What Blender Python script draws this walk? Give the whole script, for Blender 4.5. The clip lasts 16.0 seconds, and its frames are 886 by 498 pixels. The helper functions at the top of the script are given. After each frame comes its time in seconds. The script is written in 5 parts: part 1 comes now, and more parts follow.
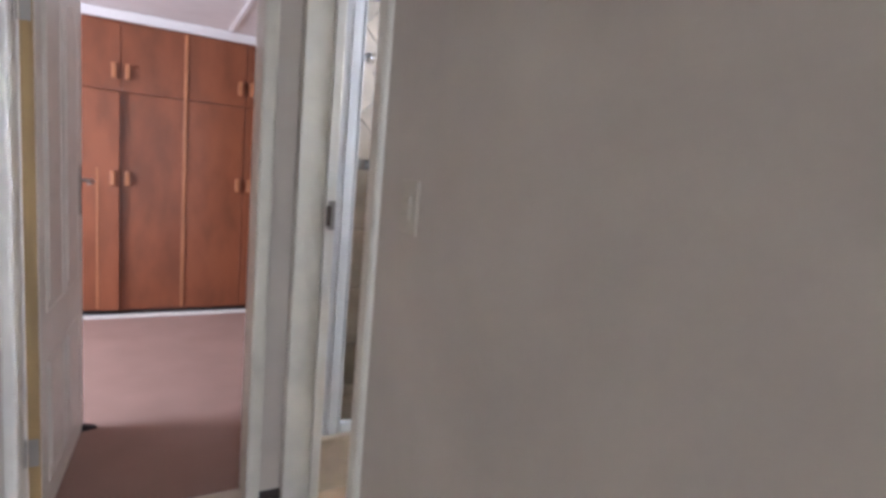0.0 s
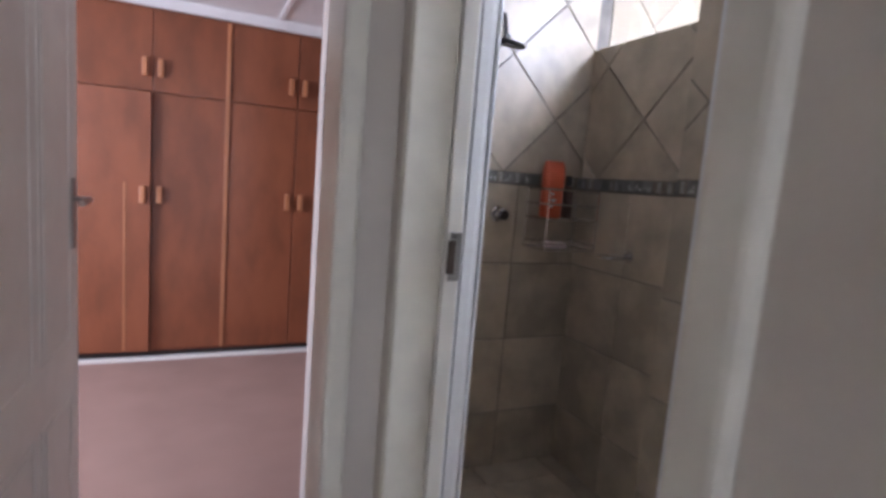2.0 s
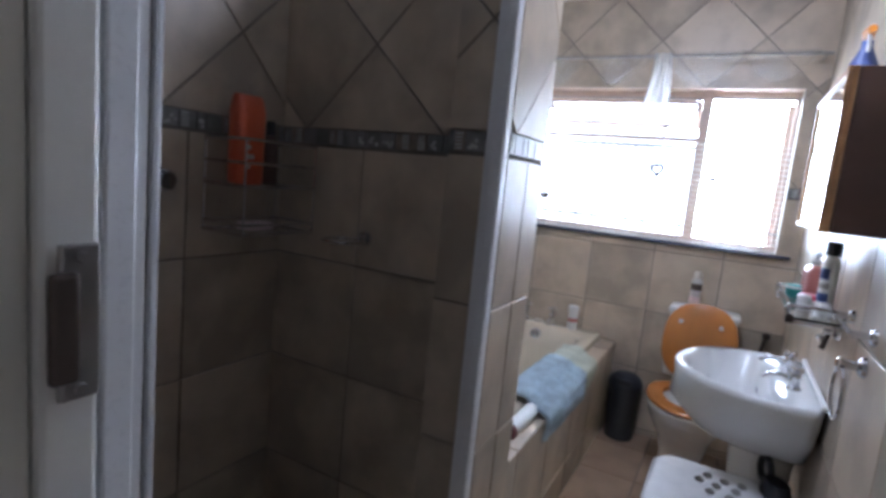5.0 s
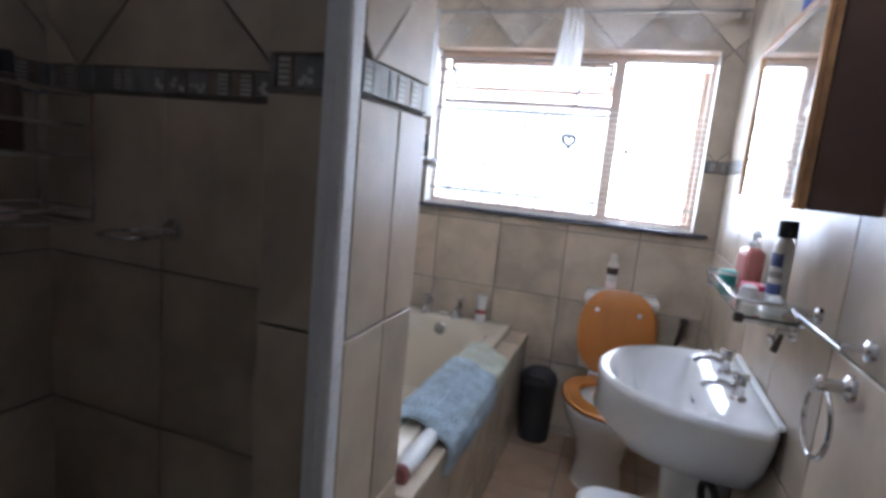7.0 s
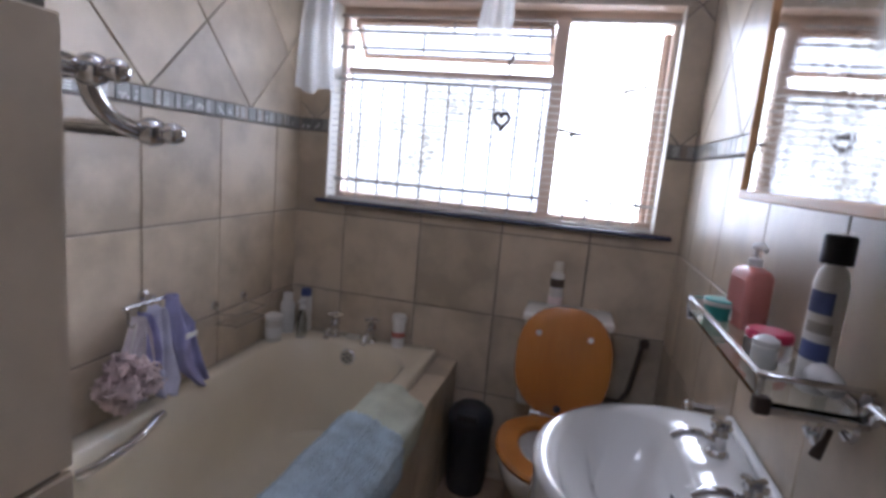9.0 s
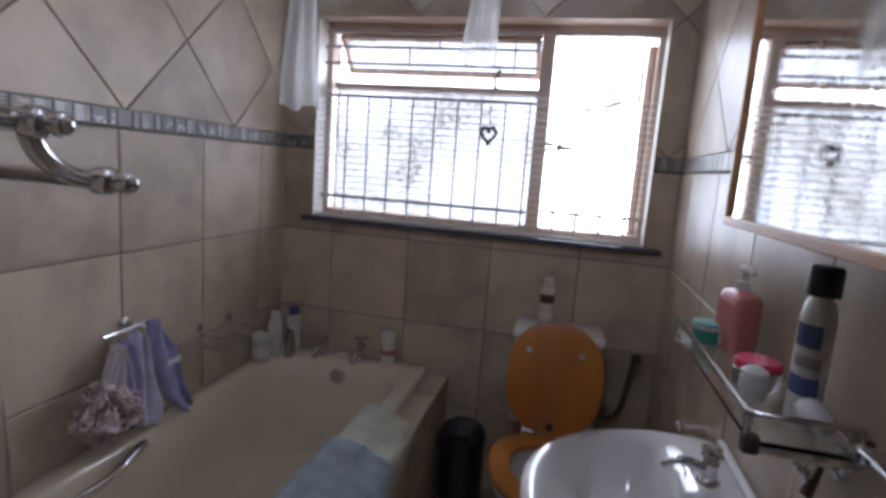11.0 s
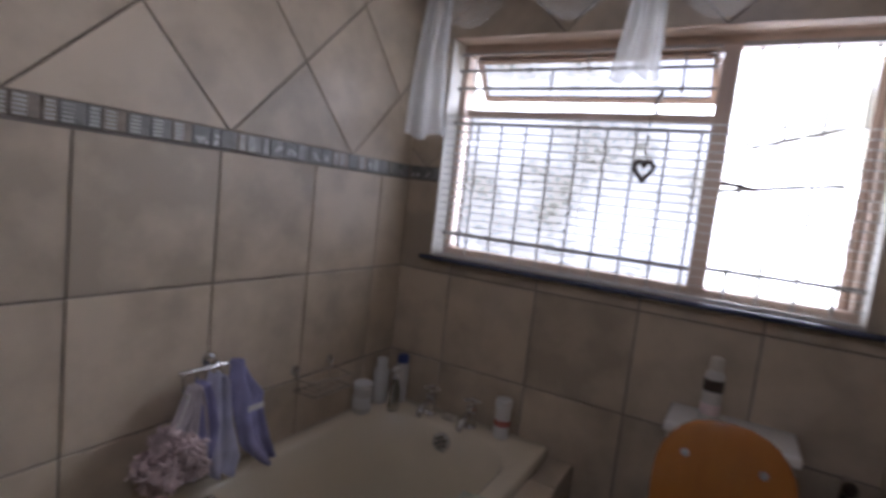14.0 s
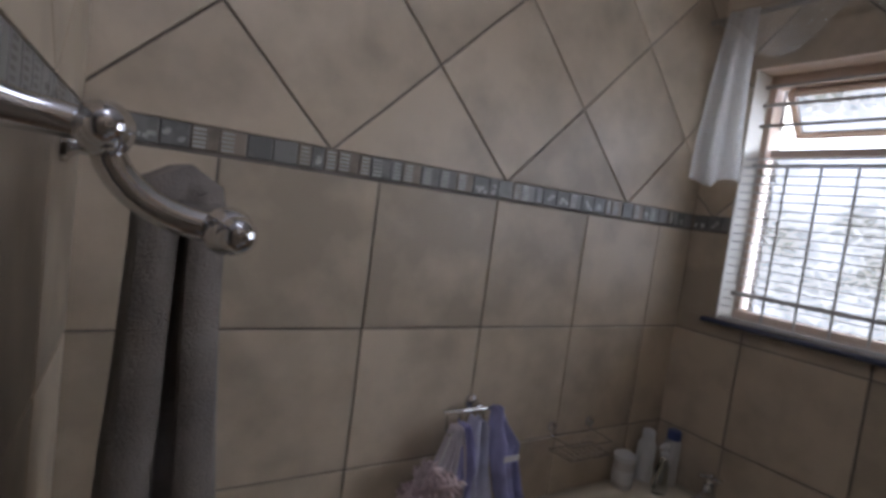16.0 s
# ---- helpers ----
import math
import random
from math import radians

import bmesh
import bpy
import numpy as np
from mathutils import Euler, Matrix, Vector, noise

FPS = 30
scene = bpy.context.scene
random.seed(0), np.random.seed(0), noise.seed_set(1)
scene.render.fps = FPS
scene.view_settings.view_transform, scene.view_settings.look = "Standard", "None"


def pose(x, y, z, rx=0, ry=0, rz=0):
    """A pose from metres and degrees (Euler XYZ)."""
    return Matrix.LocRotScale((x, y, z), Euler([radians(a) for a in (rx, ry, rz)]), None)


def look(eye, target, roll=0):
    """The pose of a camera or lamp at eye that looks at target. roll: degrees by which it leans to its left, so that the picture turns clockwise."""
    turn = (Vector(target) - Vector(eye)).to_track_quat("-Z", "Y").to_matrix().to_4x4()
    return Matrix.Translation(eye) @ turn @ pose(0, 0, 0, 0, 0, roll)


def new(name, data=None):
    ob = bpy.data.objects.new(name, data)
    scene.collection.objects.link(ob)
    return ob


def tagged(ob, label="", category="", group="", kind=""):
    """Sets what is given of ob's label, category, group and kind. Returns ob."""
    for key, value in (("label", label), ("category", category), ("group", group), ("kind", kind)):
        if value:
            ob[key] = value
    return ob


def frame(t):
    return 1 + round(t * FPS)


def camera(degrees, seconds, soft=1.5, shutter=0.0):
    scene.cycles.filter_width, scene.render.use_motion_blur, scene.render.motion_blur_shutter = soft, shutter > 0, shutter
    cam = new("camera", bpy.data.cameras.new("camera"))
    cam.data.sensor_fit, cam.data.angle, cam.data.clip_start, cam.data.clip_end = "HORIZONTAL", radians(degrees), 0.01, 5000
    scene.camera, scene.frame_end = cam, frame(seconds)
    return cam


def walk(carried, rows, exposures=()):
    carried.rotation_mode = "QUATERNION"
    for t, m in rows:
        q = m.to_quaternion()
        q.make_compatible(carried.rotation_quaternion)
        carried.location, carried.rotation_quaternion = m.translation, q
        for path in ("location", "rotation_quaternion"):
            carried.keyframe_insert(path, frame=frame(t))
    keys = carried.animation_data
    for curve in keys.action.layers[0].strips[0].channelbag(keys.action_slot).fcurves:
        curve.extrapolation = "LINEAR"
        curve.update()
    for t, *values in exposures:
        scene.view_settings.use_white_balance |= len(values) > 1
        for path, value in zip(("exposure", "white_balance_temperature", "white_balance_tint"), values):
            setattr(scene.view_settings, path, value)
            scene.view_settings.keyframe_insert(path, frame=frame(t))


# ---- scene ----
cam = camera(79.8, 16.0, soft=3.5, shutter=0.4)
PATH = [
    (0, (-0.118, -0.114, 1.39), (0.843, 1.618, 1.109), 5.2),
    (0.5, (-0.113, 0.112, 1.379), (0.759, 1.893, 1.119), 5.2),
    (1, (-0.112, 0.343, 1.365), (0.718, 2.145, 1.119), 5.4),
    (1.5, (-0.06, 0.591, 1.358), (0.759, 2.398, 1.109), 5.4),
    (2, (-0.041, 0.79, 1.355), (0.788, 2.593, 1.109), 4.6),
    (2.5, (-0.036, 0.966, 1.345), (0.901, 2.717, 1.11), 4.5),
    (3, (0.002, 1.105, 1.344), (1.234, 2.665, 1.126), 4.7),
    (3.5, (0.115, 1.245, 1.354), (1.529, 2.641, 1.129), 5.2),
    (4, (0.197, 1.312, 1.335), (1.72, 2.59, 1.114), 4.8),
    (4.5, (0.245, 1.379, 1.326), (1.871, 2.517, 1.076), 5.1),
    (5, (0.281, 1.461, 1.318), (2.024, 2.404, 1.05), 5.6),
    (7.5, (0.873, 1.555, 1.284), (2.763, 2.126, 0.969), 5.3),
    (8, (1.053, 1.561, 1.276), (2.967, 2.044, 0.954), 5.2),
    (8.5, (1.198, 1.549, 1.287), (3.116, 2.014, 0.964), 5.1),
    (9, (1.275, 1.549, 1.295), (3.192, 2.014, 0.97), 5.1),
    (9.5, (1.288, 1.533, 1.317), (3.205, 2.003, 0.993), 5.0),
    (10, (1.283, 1.522, 1.334), (3.201, 1.988, 1.012), 4.8),
    (12.5, (1.394, 1.593, 1.32), (3.333, 2.011, 1.06), 4.2),
    (13, (1.436, 1.609, 1.295), (3.374, 2.032, 1.044), 4.8),
    (13.5, (1.531, 1.601, 1.306), (3.441, 2.152, 1.082), 5.9),
    (14, (1.619, 1.572, 1.324), (3.357, 2.542, 1.124), 6.4),
    (14.5, (1.647, 1.583, 1.339), (3.178, 2.858, 1.167), 6.8),
    (15, (1.658, 1.593, 1.337), (2.995, 3.076, 1.208), 7.5),
    (15.5, (1.659, 1.617, 1.323), (2.839, 3.227, 1.204), 7.4),
    (16, (1.655, 1.631, 1.326), (2.731, 3.311, 1.184), 7.5),
]
walk(cam, [(t, look(eye, target, roll)) for t, eye, target, roll in PATH],
     exposures=[(0, 0.9, 6050, 18), (1.0, 0.85, 5950, 18), (1.5, 0.75, 5900, 18), (2.0, 0.6, 5900, 20), (2.5, 0.35, 5750, 22), (3.0, 0.1, 5600, 23), (3.5, -0.25, 5600, 22), (4.0, -0.55, 5650, 20),
                (5.0, -0.6, 5550, 20), (7.5, -0.9, 5850, 20), (8.0, -1.1, 5950, 25), (8.5, -1.35, 6000, 27), (9.5, -1.85, 6150, 27), (12.5, -2.3, 6250, 28), (14.0, -2.45, 6400, 29), (16.0, -2.55, 6380, 24)])

# ---- world and light ----
world = bpy.data.worlds.new("world")
scene.world = world
world.use_nodes = True
sky = world.node_tree.nodes.new("ShaderNodeTexSky")
sky.sky_type = "NISHITA"
sky.sun_disc = False
sky.sun_elevation = radians(55)
sky.sun_rotation = radians(254)
world.node_tree.links.new(sky.outputs[0], world.node_tree.nodes["Background"].inputs[0])
world.node_tree.nodes["Background"].inputs[1].default_value = 0.15

sun_data = bpy.data.lights.new("sun", "SUN")
sun_data.energy = 3.0
sun_data.angle = radians(0.53)
sun_data.color = (1.0, 0.95, 0.88)
sun = new("sun", sun_data)
sun.matrix_world = look((-14, -4, 20), (0, 0, 0))


def opening_light(name, eye, target, w, h, watts, colour):
    data = bpy.data.lights.new(name, "AREA")
    data.shape = "RECTANGLE"
    data.size, data.size_y, data.energy, data.color = w, h, watts, colour
    ob = new(name, data)
    ob.matrix_world = look(eye, target)
    return ob


# area lamps in unseen openings: a bedroom window and an added hall doorway
opening_light("sky_light_bedroom", (-2.85, 3.1, 1.5), (0, 3.6, 0.9), 1.0, 1.2, 72, (0.88, 0.94, 1.06))
# fill for the hall, with no known source
opening_light("hall_fill_light", (0.08, -2.5, 1.4), (-0.15, 0.8, 1.2), 0.5, 2.0, 14, (0.90, 0.95, 1.05))
# unseen lamp, set from the shower's shadow line and raised as room fill
lamp_data = bpy.data.lights.new("ceiling_fill_light", "POINT")
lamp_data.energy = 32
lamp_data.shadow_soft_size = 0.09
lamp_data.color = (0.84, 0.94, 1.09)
new("ceiling_fill_light", lamp_data).location = (1.76, 1.72, 2.28)


# ---- materials ----
def mat(name, colour, rough=0.5, metal=0.0, var=0.08, scale=6.0, fine=60.0, bump=0.1, dark=None, random_piece=0.0, coat=0.0, stretch=(1, 1, 1)):
    """A surface with large and small colour variation, varied gloss and fine relief."""
    m = bpy.data.materials.new(name)
    m.use_nodes = True
    nt = m.node_tree
    n, l = nt.nodes, nt.links
    bsdf = n["Principled BSDF"]
    tc = n.new("ShaderNodeTexCoord")
    mp = n.new("ShaderNodeMapping")
    mp.inputs["Scale"].default_value = stretch
    l.new(tc.outputs["Object"], mp.inputs[0])
    big = n.new("ShaderNodeTexNoise")
    big.inputs["Scale"].default_value, big.inputs["Detail"].default_value = scale, 5
    small = n.new("ShaderNodeTexNoise")
    small.inputs["Scale"].default_value, small.inputs["Detail"].default_value = fine, 3
    l.new(mp.outputs[0], big.inputs["Vector"])
    l.new(mp.outputs[0], small.inputs["Vector"])
    ramp = n.new("ShaderNodeValToRGB")
    ramp.color_ramp.elements[0].position, ramp.color_ramp.elements[1].position = 0.33, 0.68
    lo = dark or tuple(c * (1 - 2 * var) for c in colour)
    ramp.color_ramp.elements[0].color = (*lo, 1)
    ramp.color_ramp.elements[1].color = (*[min(1, c * (1 + var)) for c in colour], 1)
    add = n.new("ShaderNodeMath")
    add.operation = "MULTIPLY_ADD"
    add.inputs[1].default_value, add.inputs[2].default_value = 0.10, -0.05
    l.new(small.outputs[0], add.inputs[0])
    sm = n.new("ShaderNodeMath")
    l.new(big.outputs[0], sm.inputs[0])
    l.new(add.outputs[0], sm.inputs[1])
    last = sm
    if random_piece:
        info = n.new("ShaderNodeObjectInfo")
        r = n.new("ShaderNodeMath")
        r.operation = "MULTIPLY_ADD"
        r.inputs[1].default_value, r.inputs[2].default_value = random_piece, -random_piece / 2
        l.new(info.outputs["Random"], r.inputs[0])
        last = n.new("ShaderNodeMath")
        l.new(sm.outputs[0], last.inputs[0])
        l.new(r.outputs[0], last.inputs[1])
        # each piece takes its own patch of the pattern
        off = n.new("ShaderNodeVectorMath")
        off.operation = "SCALE"
        off.inputs[0].default_value = (13.0, 7.0, 5.0)
        l.new(info.outputs["Random"], off.inputs["Scale"])
        l.new(off.outputs[0], mp.inputs["Location"])
    l.new(last.outputs[0], ramp.inputs[0])
    l.new(ramp.outputs[0], bsdf.inputs["Base Color"])
    rr = n.new("ShaderNodeMapRange")
    rr.inputs["To Min"].default_value, rr.inputs["To Max"].default_value = max(0.01, rough - 0.03), min(1, rough + 0.03)
    l.new(small.outputs[0], rr.inputs[0])
    l.new(rr.outputs[0], bsdf.inputs["Roughness"])
    bsdf.inputs["Metallic"].default_value = metal
    bsdf.inputs["Coat Weight"].default_value = coat
    if bump:
        b = n.new("ShaderNodeBump")
        b.inputs["Strength"].default_value, b.inputs["Distance"].default_value = bump, 0.003
        l.new(small.outputs[0], b.inputs["Height"])
        l.new(b.outputs[0], bsdf.inputs["Normal"])
    return m


def glass_mat(name, tint=(1, 1, 1), rough=0.0, bump=0.0):
    m = bpy.data.materials.new(name)
    m.use_nodes = True
    n, l = m.node_tree.nodes, m.node_tree.links
    bsdf = n["Principled BSDF"]
    bsdf.inputs["Base Color"].default_value = (*tint, 1)
    bsdf.inputs["Roughness"].default_value = rough
    bsdf.inputs["Transmission Weight"].default_value = 1
    bsdf.inputs["IOR"].default_value = 1.45
    if bump:
        # pressed pattern: short raised ridges between shallow cells
        v = n.new("ShaderNodeTexVoronoi")
        v.feature = "DISTANCE_TO_EDGE"
        v.inputs["Scale"].default_value = 30
        tc, mp = n.new("ShaderNodeTexCoord"), n.new("ShaderNodeMapping")
        mp.inputs["Scale"].default_value = (1, 0.75, 1.5)
        l.new(tc.outputs["Object"], mp.inputs[0])
        l.new(mp.outputs[0], v.inputs["Vector"])
        r = n.new("ShaderNodeValToRGB")
        el = r.color_ramp.elements
        el[0].position, el[0].color = 0.02, (*[min(1, c * 1.9) for c in tint], 1)
        el[1].position, el[1].color = 0.10, (*tint, 1)
        l.new(v.outputs[0], r.inputs[0])
        l.new(r.outputs[0], bsdf.inputs["Base Color"])
        b = n.new("ShaderNodeBump")
        b.inputs["Strength"].default_value, b.inputs["Distance"].default_value = bump, 0.006
        l.new(v.outputs[0], b.inputs["Height"])
        l.new(b.outputs[0], bsdf.inputs["Normal"])
    return m


def plain(name, colour, rough=0.4, metal=0.0):
    return mat(name, colour, rough, metal, var=0.03, scale=20, fine=150, bump=0.02)


M_TILE = mat("glazed_beige_tile", (0.52, 0.43, 0.325), 0.36, var=0.13, scale=6.5, fine=22, bump=0.0, random_piece=0.3)
M_GROUT = mat("grey_grout", (0.20, 0.175, 0.155), 0.9, var=0.15, scale=9, fine=200, bump=0.3)
M_FLOOR_TILE = mat("floor_tile", (0.42, 0.29, 0.19), 0.3, var=0.10, scale=6, fine=20, bump=0.0, random_piece=0.25)
M_HALL_TILE = mat("hall_tile", (0.62, 0.55, 0.46), 0.3, var=0.08, scale=6, fine=80, bump=0.05, random_piece=0.2)
M_PAINT = mat("cream_wall_paint", (0.60, 0.545, 0.48), 0.55, var=0.04, scale=3, fine=130, bump=0.12)
M_CEIL = mat("white_ceiling_paint", (0.80, 0.79, 0.78), 0.8, var=0.03, scale=4, fine=120, bump=0.08)
M_WHITE = mat("white_enamel_paint", (0.83, 0.81, 0.75), 0.35, var=0.03, scale=8, fine=120, bump=0.05)
M_FRAME = mat("cream_enamel_frame", (0.72, 0.69, 0.60), 0.35, var=0.05, scale=8, fine=120, bump=0.05)
M_RAWWOOD = mat("bare_pine", (0.52, 0.36, 0.17), 0.6, var=0.15, scale=5, fine=60, bump=0.1, stretch=(3, 3, 0.3))
M_WARD = mat("red_brown_veneer", (0.235, 0.075, 0.033), 0.36, var=0.12, scale=3.0, fine=30, bump=0.02, stretch=(2.2, 2.2, 0.9), random_piece=0.2)
M_WARD_TRIM = mat("light_wood_trim", (0.46, 0.19, 0.085), 0.4, var=0.12, scale=5, fine=60, bump=0.05, stretch=(4, 4, 0.5))
M_CARPET = mat("dusty_pink_brown_carpet", (0.37, 0.235, 0.19), 0.95, var=0.04, scale=3, fine=320, bump=0.5)
M_DARK = plain("dark_plinth", (0.03, 0.02, 0.018), 0.6)
M_CHROME = plain("chrome", (0.72, 0.72, 0.74), 0.09, 1.0)
M_STEEL = plain("dull_steel", (0.42, 0.40, 0.38), 0.35, 1.0)
M_BRONZE = plain("brown_lacquered_steel", (0.11, 0.085, 0.07), 0.4, 0.7)
M_ALU = mat("white_powder_coated_aluminium", (0.80, 0.81, 0.82), 0.28, var=0.02, scale=8, fine=150, bump=0.02)
M_BATH = mat("cream_bath_acrylic", (0.78, 0.70, 0.55), 0.14, var=0.03, scale=3, fine=90, bump=0.01, coat=0.5)
M_CERAMIC = mat("white_ceramic", (0.82, 0.82, 0.80), 0.08, var=0.02, scale=5, fine=90, bump=0.01, coat=0.5)
M_LID = mat("orange_wood_seat", (0.52, 0.20, 0.045), 0.25, var=0.12, scale=4, fine=45, bump=0.03, stretch=(1, 1, 0.25), coat=0.5)
M_BLACK = plain("black_plastic", (0.018, 0.019, 0.022), 0.45)
M_WPLASTIC = plain("white_plastic", (0.75, 0.75, 0.73), 0.35)
M_SWITCH = plain("ivory_plastic", (0.60, 0.55, 0.465), 0.5)
M_SILL = mat("dark_blue_grey_sill_tile", (0.055, 0.065, 0.11), 0.2, var=0.12, scale=9, fine=120, bump=0.04)
M_WINFRAME = mat("pinkish_wood_window_frame", (0.60, 0.46, 0.37), 0.45, var=0.08, scale=6, fine=80, bump=0.06)
M_BAR = plain("cream_burglar_bar", (0.40, 0.37, 0.34), 0.5)
M_GLASS = glass_mat("clear_glass", (0.93, 0.98, 0.96))
M_OBSCURE = glass_mat("patterned_glass", (0.21, 0.21, 0.22), 0.10, 0.7)
M_TOWEL = mat("grey_brown_terry", (0.26, 0.23, 0.205), 0.95, var=0.15, scale=12, fine=420, bump=1.0)
M_MAT = mat("pale_blue_bath_mat", (0.53, 0.64, 0.70), 0.95, var=0.12, scale=18, fine=300, bump=0.8)
M_MATBACK = mat("pale_green_mat_lining", (0.56, 0.60, 0.50), 0.9, var=0.10, scale=10, fine=260, bump=0.5)
M_LILAC = mat("lilac_cloth", (0.40, 0.39, 0.66), 0.9, var=0.12, scale=14, fine=300, bump=0.5)
M_NETCLOTH = mat("whitish_net", (0.74, 0.68, 0.72), 0.85, var=0.1, scale=18, fine=250, bump=0.5)
M_PINKPUFF = mat("pale_pink_net", (0.84, 0.70, 0.70), 0.8, var=0.1, scale=20, fine=200, bump=0.4)
M_ORANGE = plain("orange_red_plastic", (0.62, 0.115, 0.045), 0.35)
M_RED = plain("red_liquid_plastic", (0.58, 0.21, 0.18), 0.25)
M_PINK = plain("hot_pink_plastic", (0.62, 0.045, 0.11), 0.3)
M_BLUE = plain("blue_label", (0.07, 0.10, 0.26), 0.4)
M_GREEN = plain("teal_plastic", (0.03, 0.30, 0.26), 0.35)
M_LABEL = plain("grey_white_label", (0.62, 0.60, 0.56), 0.5)
M_MIRROR = plain("mirror_silver", (0.90, 0.91, 0.90), 0.01, 1.0)
M_PINE = mat("orange_pine", (0.50, 0.27, 0.12), 0.4, var=0.14, scale=5, fine=70, bump=0.05, stretch=(0.5, 4, 4))
M_TREAD = mat("brown_wood", (0.10, 0.055, 0.04), 0.45, var=0.15, scale=5, fine=60, bump=0.05)


def sheer_mat(name, low, high):
    m = bpy.data.materials.new(name)
    m.use_nodes = True
    n, l = m.node_tree.nodes, m.node_tree.links
    out = n["Material Output"]
    d = n.new("ShaderNodeBsdfTranslucent")
    d.inputs[0].default_value = (0.9, 0.9, 0.88, 1)
    e = n.new("ShaderNodeBsdfDiffuse")
    e.inputs[0].default_value = (0.85, 0.85, 0.83, 1)
    t = n.new("ShaderNodeBsdfTransparent")
    a, b = n.new("ShaderNodeMixShader"), n.new("ShaderNodeMixShader")
    w = n.new("ShaderNodeTexNoise")
    w.inputs["Scale"].default_value = 25
    r = n.new("ShaderNodeMapRange")
    r.inputs["To Min"].default_value, r.inputs["To Max"].default_value = low, high
    l.new(w.outputs[0], r.inputs[0])
    l.new(d.outputs[0], a.inputs[1])
    l.new(e.outputs[0], a.inputs[2])
    l.new(r.outputs[0], b.inputs[0])
    l.new(t.outputs[0], b.inputs[1])
    l.new(a.outputs[0], b.inputs[2])
    l.new(b.outputs[0], out.inputs[0])
    return m


M_SHEER = sheer_mat("sheer_voile", 0.5, 0.8)
M_SHEER_THIN = sheer_mat("thin_voile", 0.06, 0.22)


def backdrop_mat():
    m = bpy.data.materials.new("glowing_daylight_panel")
    m.use_nodes = True
    n, l = m.node_tree.nodes, m.node_tree.links
    n.remove(n["Principled BSDF"])
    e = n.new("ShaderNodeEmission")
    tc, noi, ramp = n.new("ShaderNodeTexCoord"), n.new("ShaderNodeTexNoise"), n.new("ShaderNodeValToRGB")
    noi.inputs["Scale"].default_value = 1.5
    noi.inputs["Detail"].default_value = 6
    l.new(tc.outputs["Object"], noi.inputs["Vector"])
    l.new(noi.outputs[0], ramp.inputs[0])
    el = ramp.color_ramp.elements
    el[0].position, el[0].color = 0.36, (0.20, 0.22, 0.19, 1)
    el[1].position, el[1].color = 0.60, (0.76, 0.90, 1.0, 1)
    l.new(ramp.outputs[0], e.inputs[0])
    # emission grows towards -y, so the panel lights the north wall most
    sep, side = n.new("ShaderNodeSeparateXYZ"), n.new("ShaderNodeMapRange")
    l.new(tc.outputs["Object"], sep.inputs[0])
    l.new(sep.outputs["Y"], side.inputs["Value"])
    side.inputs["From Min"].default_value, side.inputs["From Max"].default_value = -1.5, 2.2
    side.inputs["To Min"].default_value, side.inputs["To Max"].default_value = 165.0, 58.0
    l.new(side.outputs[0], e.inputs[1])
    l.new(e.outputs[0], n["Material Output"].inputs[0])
    return m


M_BACKDROP = backdrop_mat()


# ---- mesh tools ----
def part(name, bm, material, parent=None, label=""):
    """Links a bmesh as one mesh object under a thing or a part."""
    bmesh.ops.recalc_face_normals(bm, faces=bm.faces)
    me = bpy.data.meshes.new(name)
    bm.to_mesh(me)
    bm.free()
    for one in (material if isinstance(material, (list, tuple)) else [material]):
        me.materials.append(one)
    ob = new(name, me)
    if parent:
        ob.parent = parent
    if label:
        ob["label"] = label
    return ob


def smooth(ob, degrees=40):
    for p in ob.data.polygons:
        p.use_smooth = True
    ob.data.set_sharp_from_angle(angle=radians(degrees))
    return ob


def thing(name, x, y, z, label, category, group="", rz=0):
    ob = new(name)
    ob.empty_display_size = 0.05
    ob.matrix_world = pose(x, y, z, 0, 0, rz)
    return tagged(ob, label, category, group)


def box(x0, x1, y0, y1, z0, z1, bevel=0.0, seg=2, bm=None):
    own = bmesh.new()
    bmesh.ops.create_cube(own, size=1, matrix=Matrix.Translation(((x0 + x1) / 2, (y0 + y1) / 2, (z0 + z1) / 2)) @ Matrix.Diagonal((x1 - x0, y1 - y0, z1 - z0, 1)))
    if bevel:
        bmesh.ops.bevel(own, geom=own.edges[:], offset=bevel, segments=seg, affect="EDGES", profile=0.5)
    return join(bm, own) if bm is not None else own


def join(bm, other, m=None):
    """Adds the faces of other to bm."""
    made = {v: bm.verts.new(m @ v.co if m else v.co) for v in other.verts}
    for f in other.faces:
        g = bm.faces.new([made[v] for v in f.verts])
        g.material_index = f.material_index
    other.free()
    return bm


